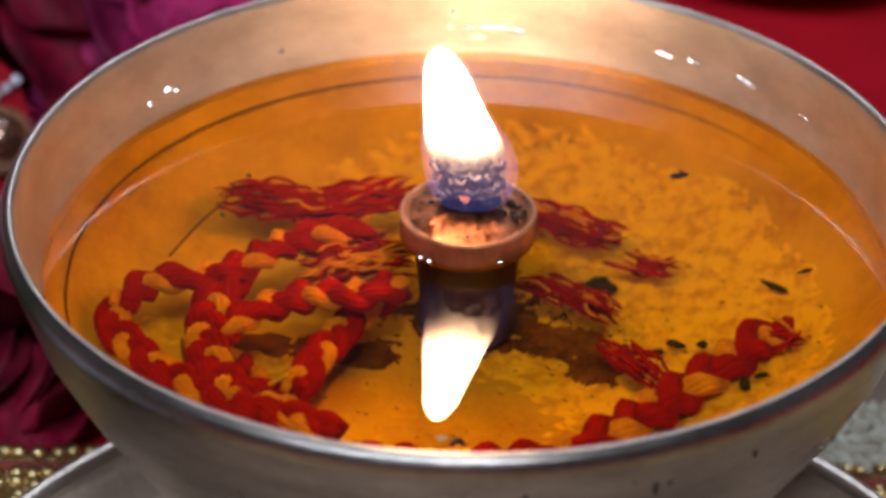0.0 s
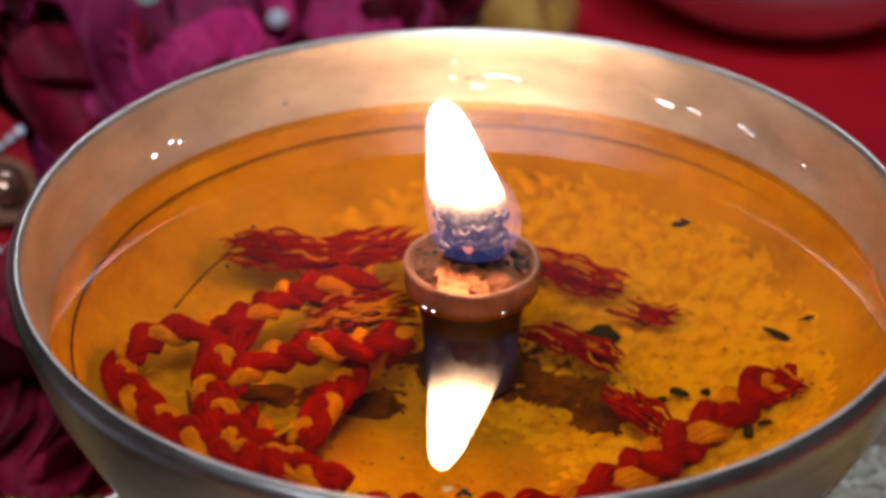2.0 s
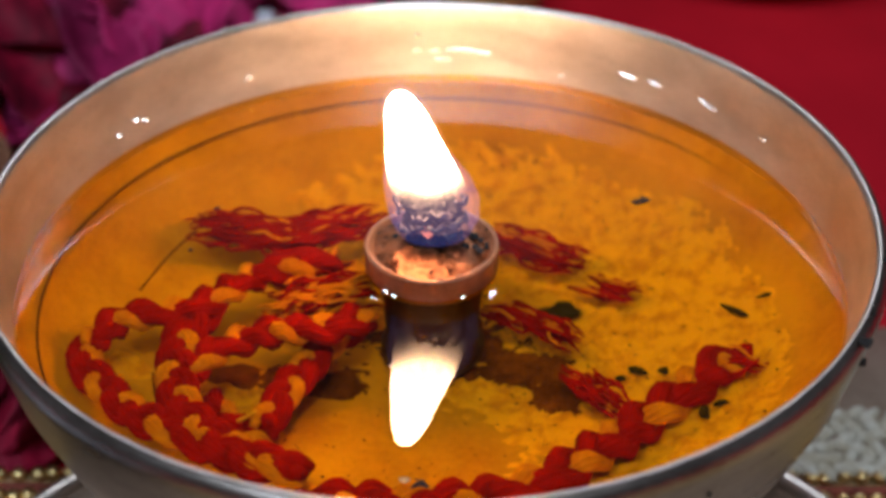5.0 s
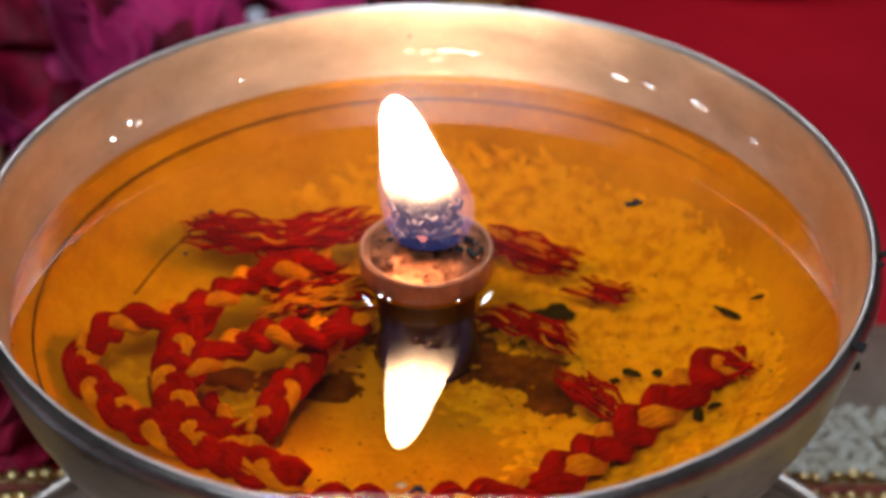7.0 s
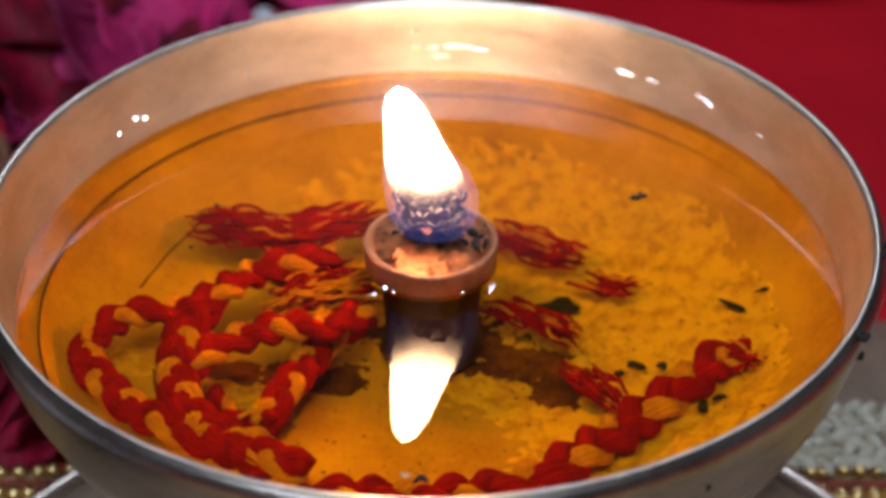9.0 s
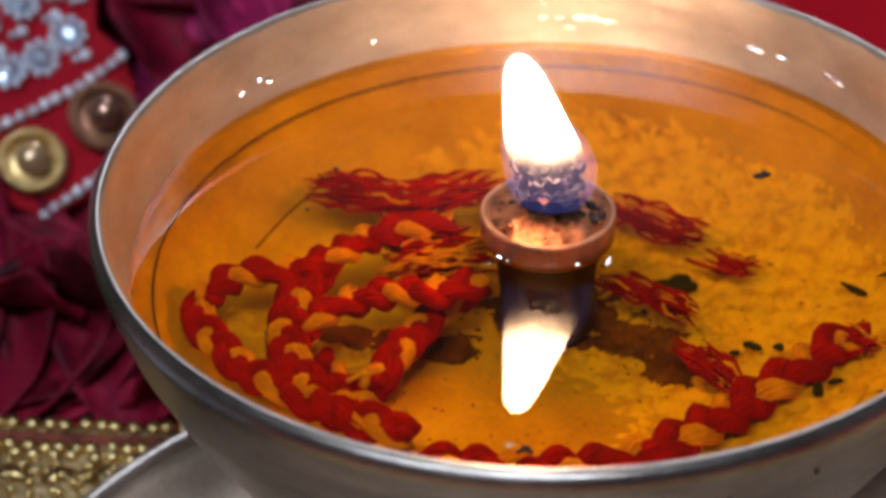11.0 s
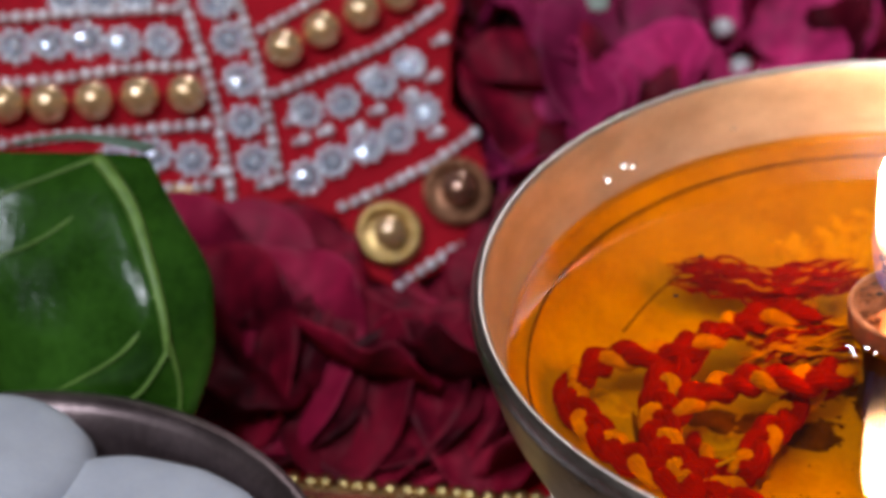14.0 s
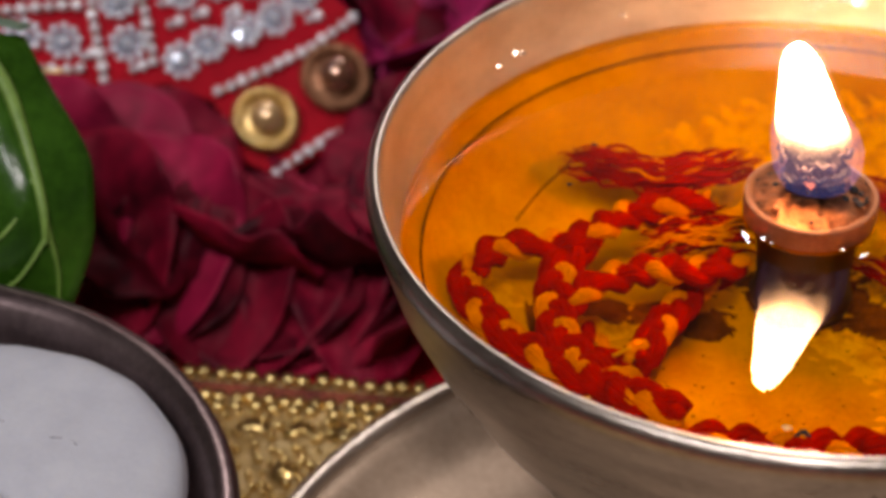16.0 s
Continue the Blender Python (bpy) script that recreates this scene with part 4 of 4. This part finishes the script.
def pearl(x, y, r, mat, ringed, name="pearl", label=""):
    p = ball(r, 3)
    ob = part(name, p, mat, trim, label)
    ob.matrix_basis = Matrix.Translation(on_trim(x, y, r * 0.95)) @ TURN
    if ringed:
        rb = bmesh.new()
        n = 26
        for i in range(n):
            a = 2 * math.pi * i / n
            m = Matrix.Translation((1.62 * r * math.cos(a), 1.62 * r * math.sin(a), 0.0011 - 0.75 * r)) @ Matrix.Rotation(a + 0.6, 4, "Z") @ Matrix.Diagonal((1.5, 0.7, 1, 1))
            bmesh.ops.create_icosphere(rb, subdivisions=2, radius=0.00075, matrix=m)
        part("gold_ring", rb, GOLD if mat is PEARL else BRASS, ob, "twisted gold wire ring")
        cup = lathe([(0, 0.0), (1.45 * r, 0.0), (1.5 * r, 0.0006), (1.2 * r, 0.0008), (0, 0.0005)], 28, (0, 0, -0.75 * r))
        part("cup", cup, GOLD if mat is PEARL else BRASS, ob)


for x, y in ((-127.8, 50.0), (-122.3, 52.2), (-117.0, 54.2), (-111.4, 56.7), (-105.7, 59.4), (-99.8, 61.9), (-88.2, 72.0), (-83.7, 76.0), (-78.8, 80.3), (-74.2, 84.3)):
    pearl(x, y, 0.0027, PEARL, False)
pearl(-70.9, 56.3, 0.0024, PEARL, True, "ringed_pearl", "golden pearl in a gold wire ring")
pearl(-62.6, 64.4, 0.0026, PEARL_BROWN, True, "ringed_pearl", "bronze pearl in a dark wire ring")
arc = bmesh.new()
tube(arc, [on_trim(-97.1 + 3.6 * math.cos(a), 49.4 + 2.2 * math.sin(a), 0.0008) for a in [math.pi * i / 14 for i in range(15)]], 0.0008, 7)
part("gold_loop", arc, GOLD, trim, "gold wire loop")

# ---- rose petals ----
def petal_mesh(seed, size, mat):
    """A cupped, curled petal with a ruffled edge and some thickness."""
    rr = random.Random(seed)
    curl, cup, ruffle = rr.uniform(0.3, 1.1), rr.uniform(0.35, 0.8), rr.uniform(0.03, 0.08)
    bm = bmesh.new()
    nu, nv = 18, 18
    top, bot = [], []
    for a in range(nu + 1):
        for b in range(nv + 1):
            u, v = 2 * a / nu - 1, 2 * b / nv - 1
            x, y = u * math.sqrt(1 - v * v / 2), v * math.sqrt(1 - u * u / 2)
            wide = 0.78 + 0.22 * y
            rad = math.hypot(x, y)
            ang = math.atan2(y, x)
            edge = rad ** 3
            z = cup * rad * rad * 0.5 + edge * ruffle * (math.sin(ang * 5 + seed) + 0.7 * math.sin(ang * 9 + seed * 2)) - curl * max(0, y - 0.35) ** 2 * 0.9
            z += 0.10 * noise.noise(Vector((x * 2.2, y * 2.2, seed * 1.3))) + 0.05 * noise.noise(Vector((x * 4.5, y * 3.0, seed * 2.1)))
            z += 0.006 * math.sin(ang * 17 + 3 * noise.noise(Vector((x * 3, y * 3, seed)))) * rad
            p = Vector((x * wide, y * (1 + 0.05 * math.sin(ang * 4 + seed)), z)) * size
            top.append(bm.verts.new(p))
            bot.append(bm.verts.new(p - Vector((0, 0, 0.0004))))
    at = lambda a, b: a * (nv + 1) + b
    for a in range(nu):
        for b in range(nv):
            bm.faces.new((top[at(a, b)], top[at(a + 1, b)], top[at(a + 1, b + 1)], top[at(a, b + 1)]))
            bm.faces.new((bot[at(a, b)], bot[at(a, b + 1)], bot[at(a + 1, b + 1)], bot[at(a + 1, b)]))
    rim = [at(a, 0) for a in range(nu)] + [at(nu, b) for b in range(nv)] + [at(a, nv) for a in range(nu, 0, -1)] + [at(0, b) for b in range(nv, 0, -1)]
    for i in range(len(rim)):
        p, q = rim[i], rim[(i + 1) % len(rim)]
        bm.faces.new((top[p], bot[p], bot[q], top[q]))
    bmesh.ops.recalc_face_normals(bm, faces=bm.faces)
    me = bpy.data.meshes.new("rose_petal")
    bm.to_mesh(me)
    bm.free()
    me.materials.append(mat)
    for p in me.polygons:
        p.use_smooth = True
    return me


DARK_PETALS = [petal_mesh(s, 0.0125, PETAL) for s in (1, 2, 3, 4, 5)]
PINK_PETALS = [petal_mesh(s, 0.0140, PETAL_PINK) for s in (6, 7, 8)]
MID_PETALS = [petal_mesh(s, 0.0140, PETAL_MID) for s in (9, 10, 11)]


def petal(x, y, z, rx, ry, rz, pink, k, s=1.0):
    kinds = (DARK_PETALS, PINK_PETALS, MID_PETALS)[int(pink)]
    ob = new("rose_petal", kinds[k % len(kinds)])
    tagged(ob, ("dark dried maroon rose petal in the heap", "curled magenta rose petal in the heap", "limp crimson rose petal in the heap")[int(pink)], "petal", "rose petals heaped on the cloth")
    ob.matrix_world = pose(x, y, z, rx, ry, rz) @ Matrix.Scale(s, 4)
    return ob


rnd = random.Random(33)
n = 0
for layer in range(3):
    for gx in range(12):
        for gy in range(9):
            x = -0.150 + gx * 0.0135 + rnd.uniform(-0.006, 0.006)
            y = max(0.0285, 0.027 + gy * 0.0150 + rnd.uniform(-0.006, 0.006))
            if x > -0.004 - 0.10 * max(0, y - 0.12) or math.hypot(x, y) < 0.050 + 0.004 * layer:
                continue
            under_trim = -0.142 < x < -0.050 and 0.048 < y < 0.074
            z = 0.003 + 0.0062 * layer + rnd.uniform(0, 0.003)
            if under_trim:
                z = 0.0030
                if layer > 0:
                    continue
            if -0.145 < x < -0.058 and 0.074 <= y < 0.098 and layer > 0:
                continue
            if -0.094 < x < -0.046 and y < 0.056 and layer == 2:
                continue
            if -0.078 < x < -0.042 and 0.040 < y < 0.050 and layer > 0:
                continue
            if layer == 2 and rnd.random() < 0.35:
                continue
            steep = 8 if under_trim else 34
            petal(x, y, z, rnd.uniform(-steep, steep) + (0 if under_trim else 12), rnd.uniform(-steep, steep), rnd.uniform(0, 360), rnd.random() < (0.0 if y < 0.056 else 0.25 if y < 0.085 else 0.45), n, rnd.uniform(0.8, 1.15))
            n += 1

# larger petals that lie on top of the heap
for k, (x, y, z, rx, ry, rz, pink, sc) in enumerate((
        (-87, 37, -36, 42, 6, 12, 2, 1.0), (-95, 33, -35, 48, -8, 30, 2, 1.1), (-80, 32, -40, 46, 0, 5, 2, 1.05), (-66, 34, -44, 42, 0, -30, 2, 0.8),
        (-65, 30, -44, 46, 8, -12, False, 1.1), (-56, 32, -45, 42, 10, -30, False, 1.0), (-71, 29, -43, 52, -5, 8, False, 1.05), (-59, 30, -44, 52, 5, -8, False, 1.0),
        (-50, 37, -45, 48, 12, -25, False, 1.05), (-87, 29, -38, 55, -10, 15, False, 1.15), (-51, 40, -46, 34, 10, -35, False, 0.8), (-100, 24, -36, 50, -10, 20, False, 1.1),
        (-43, 88, -28, 40, 4, 18, True, 1.35), (-19, 98, -27, 46, 8, -14, True, 1.4), (-53, 83, -31, 38, -6, 30, False, 1.4), (-32, 80, -32, 36, 10, -10, True, 1.25),
        (-36, 106, -26, 44, -4, 8, True, 1.5), (-58, 104, -28, 42, 6, 40, False, 1.5), (-72, 112, -24, 40, 0, 10, True, 1.4), (-15, 118, -27, 44, 6, -20, True, 1.4))):
    petal(x / 1000, y / 1000, ZR + z / 1000, rx, ry, rz, pink, k, sc * (0.8 if y > 75 else 1.0))
    if y > 75:
        petal((x - 9) / 1000, (y + 7) / 1000, ZR + z / 1000 + 0.002, rx - 14, ry + 16, rz + 50, k % 3 == 0, k + 1, sc * 0.7)
        petal((x + 8) / 1000, (y - 6) / 1000, ZR + z / 1000 - 0.001, rx + 8, ry - 18, rz - 60, k % 2 == 0, k + 2, sc * 0.65)

# ---- the small bowl of white sweets with a betel leaf ----
SX, SY = -0.0915, -0.0435
sweet_bowl = thing("sweet_bowl", "small dark bronze bowl holding white sweets", "bowl", (SX, SY, 0.0012))
part("shell", lathe([(0, 0.006), (0.018, 0.007), (0.027, 0.013), (0.0328, 0.020), (0.0354, 0.0258), (0.0364, 0.0278), (0.0378, 0.0290), (0.0392, 0.0288), (0.0397, 0.0276), (0.0387, 0.0250), (0.0362, 0.019), (0.0295, 0.009),
                     (0.022, 0.003), (0.016, 0.0012), (0.016, 0.0), (0, 0.0)], 96), DARK_BOWL, sweet_bowl)


def sweet(x, y, z, r, h, rx, ry, rz, seed, label):
    """A pressed round sweet: domed, soft edge, dents."""
    bm = lathe([(0, -h), (r * 0.8, -h), (r * 0.95, -h * 0.7), (r, -h * 0.2), (r * 0.97, h * 0.35), (r * 0.88, h * 0.72), (r * 0.7, h * 0.9), (r * 0.4, h), (0, h * 1.02)], 64)
    bmesh.ops.subdivide_edges(bm, edges=bm.edges[:], cuts=1, use_grid_fill=True)
    for v in bm.verts:
        v.co += Vector((0, 0, 1)) * 0.0005 * noise.noise(v.co * 160 + Vector((seed, 0, 0))) + 0.0004 * noise.noise_vector(v.co * 90 + Vector((0, seed, 0)))
    ob = tagged(part("white_sweet", bm, WHITE), label, "sweet", "white sweets in the small bowl")
    ob.matrix_world = pose(x, y, z, rx, ry, rz)
    return ob


flat_sweet = sweet(-0.0808, -0.0370, 0.0285, 0.0226, 0.0034, 2, -2, 0, 1.0, "round white pressed sweet lying flat in the bowl")
sweet(-0.0995, -0.0200, 0.0300, 0.0150, 0.0046, -6, 10, 40, 2.0, "white domed sweet leaning under the leaf")
sweet(-0.0855, -0.0545, 0.0345, 0.0165, 0.0046, 6, -4, 20, 3.0, "white sweet resting on another sweet")
sweet(-0.1110, -0.0440, 0.0290, 0.0120, 0.0050, 0, 12, 0, 4.0, "white sweet at the back of the bowl")


def crease(points, r):
    """A shallow grey crack pressed into the top of the flat sweet."""
    top = [q for q in (flat_sweet.matrix_world @ v.co for v in flat_sweet.data.vertices) if q.z > flat_sweet.location.z]
    bm = bmesh.new()
    line = []
    for x, y in points:
        near = sorted(top, key=lambda q: (q.x - x / 1000) ** 2 + (q.y - y / 1000) ** 2)[:4]
        line.append((x / 1000, y / 1000, sum(q.z for q in near) / 4))
    line = spline(line, 6)
    tube(bm, line, lambda t: r * (0.4 + 0.6 * math.sin(3.1 * t)), 5, 0.4)
    return bm


CREASE = surface("grey_crack", (0.50, 0.50, 0.55), rough=0.8, scale=900)
for pts, r in (([(-80.2, -25.5), (-79.4, -28.2), (-77.6, -29.4)], 0.00022), ([(-72.4, -31.2), (-70.9, -30.8), (-69.6, -31.4)], 0.00018)):
    tagged(part("crack", crease(pts, r), CREASE), "fine grey crack in the white sweet", "crack")


def leaf_point(u, v):
    """The folded leaf: u runs from its far side to its folded corner, v from the top fold down."""
    left = Vector((-0.128, 0.0180 - 0.0230 * v, ZR - 0.0036 - 0.0249 * v))
    right = Vector((-0.0890 + 0.0098 * math.sin(math.pi * min(1, v * 0.75)) + 0.0015 * v, 0.0178 - 0.0195 * v, ZR - 0.0014 - 0.0224 * v))
    p = left.lerp(right, u)
    bulge = 0.0030 * math.sin(math.pi * v) * (0.5 + 0.5 * math.sin(math.pi * u)) + 0.0010 * math.sin(u * 7 + v * 3)
    roll = -0.0030 * max(0, u - 0.85) / 0.15
    return p + Vector((0, -0.70, 0.70)) * (bulge + roll) + 0.0008 * noise.noise_vector(p * 120)


leaf = thing("betel_leaf", "glossy green folded betel leaf resting on the white sweets", "leaf")


def sheet(fn, nu, nv, thick, lift=0.0):
    bm = bmesh.new()
    nrm = Vector((0, -0.70, 0.72))
    top = [bm.verts.new(fn(a / nu, b / nv) + nrm * lift) for a in range(nu + 1) for b in range(nv + 1)]
    bot = [bm.verts.new(v.co - nrm * thick) for v in top]
    at = lambda a, b: a * (nv + 1) + b
    for a in range(nu):
        for b in range(nv):
            bm.faces.new((top[at(a, b)], top[at(a + 1, b)], top[at(a + 1, b + 1)], top[at(a, b + 1)]))
            bm.faces.new((bot[at(a, b)], bot[at(a, b + 1)], bot[at(a + 1, b + 1)], bot[at(a + 1, b)]))
    rim = [at(a, 0) for a in range(nu)] + [at(nu, b) for b in range(nv)] + [at(a, nv) for a in range(nu, 0, -1)] + [at(0, b) for b in range(nv, 0, -1)]
    for i in range(len(rim)):
        p, q = rim[i], rim[(i + 1) % len(rim)]
        bm.faces.new((top[p], bot[p], bot[q], top[q]))
    bmesh.ops.recalc_face_normals(bm, faces=bm.faces)
    return bm


part("blade", sheet(leaf_point, 40, 28, 0.0006), LEAF, leaf)
part("under_fold", sheet(lambda u, v: leaf_point(0.15 + 0.85 * u, 0.98 * v) + Vector((-0.005 * u, 0.0040 + 0.002 * v, -0.0034)), 24, 18, 0.0006), LEAF, leaf)
part("back_flap", sheet(lambda u, v: Vector((-0.1050 + 0.0165 * u, 0.0178 + 0.004 * v, ZR - 0.0012 + 0.0012 * math.sin(3.1 * u) - 0.0016 * v)), 12, 6, 0.0006), LEAF_BACK, leaf, "pale underside of the leaf turned up")


def vein(uv, r):
    bm = bmesh.new()
    line = spline([leaf_point(u, v) + Vector((0, -0.70, 0.72)) * 0.00015 for u, v in uv], 8)
    tube(bm, line, lambda s: r * (1 - 0.6 * s), 6, 0.6)
    part("vein", bm, VEIN, leaf, "pale raised leaf vein")


vein([(0.85, 0.02), (0.885, 0.2), (0.885, 0.42), (0.89, 0.66), (0.90, 0.78)], 0.00105)
vein([(0.85, 0.02), (0.70, 0.09), (0.46, 0.2)], 0.0004)
vein([(0.87, 0.12), (0.64, 0.32), (0.47, 0.42)], 0.0004)
vein([(0.888, 0.52), (0.80, 0.75), (0.58, 0.97)], 0.00045)
vein([(0.90, 0.76), (0.87, 0.90), (0.83, 0.98)], 0.0004)
vein([(0.90, 0.72), (0.94, 0.86), (0.97, 0.99)], 0.0004)

# ---- behind: a second bowl, a mustard bundle, bits among the petals ----
second = thing("steel_bowl", "shiny steel bowl standing on the red cloth", "bowl", (0.0555, 0.167, 0.0))
part("shell", lathe([(0, 0.003), (0.016, 0.004), (0.030, 0.014), (0.040, 0.030), (0.0445, 0.050), (0.0452, 0.0505), (0.0458, 0.0500), (0.0440, 0.034), (0.0375, 0.0165),
                     (0.030, 0.0065), (0.0225, 0.0012), (0.020, 0.0), (0, 0.0)], 96), STEEL_LIGHT, second)
bundle = bmesh.new()
bmesh.ops.create_icosphere(bundle, subdivisions=5, radius=1.0)
for v in bundle.verts:
    f = 1 + 0.10 * noise.noise(v.co * 2.0) + 0.05 * math.sin(v.co.x * 14 + 2 * noise.noise(v.co * 3))
    v.co = Vector((v.co.x * 0.0150 * f, v.co.y * 0.013 * f, max(-0.55, v.co.z) * 0.012 * f))
ob = tagged(part("folded_cloth", bundle, YELLOW), "small folded mustard yellow and brown cloth bundle", "cloth")
ob.location = (0.002, 0.141, 0.0060)

side_dish = thing("side_tray", "grey steel tray beside the lace cloth", "tray", (0.100, 0.036, -0.0012))
part("dish", box(-0.060, -0.0160, 0.0, 0.060, 0.012, 0.0022, 0.0007), STEEL_DIM, side_dish)

stem = bmesh.new()
tube(stem, spline([(-0.0472, 0.0985, 0.016), (-0.0465, 0.0955, 0.028), (-0.0470, 0.0985, 0.038)], 6), 0.0019, 8)
tagged(part("flower_stem", stem, surface("pale_stem", (0.55, 0.68, 0.60), (0.40, 0.52, 0.44), rough=0.5, scale=200)), "pale green cut flower stem among the petals", "stem")
for x, y, z in ((-27.8, 94.6, -22.6), (-24.8, 88.5, -25.6)):
    w = ball(0.0017, 2, 0.9)
    ob = tagged(part("white_bead", w, PEARL_WHITE), "small white pearl bead among the rose petals", "bead", "white beads in the petals")
    ob.location = (x / 1000, y / 1000, ZR + z / 1000)
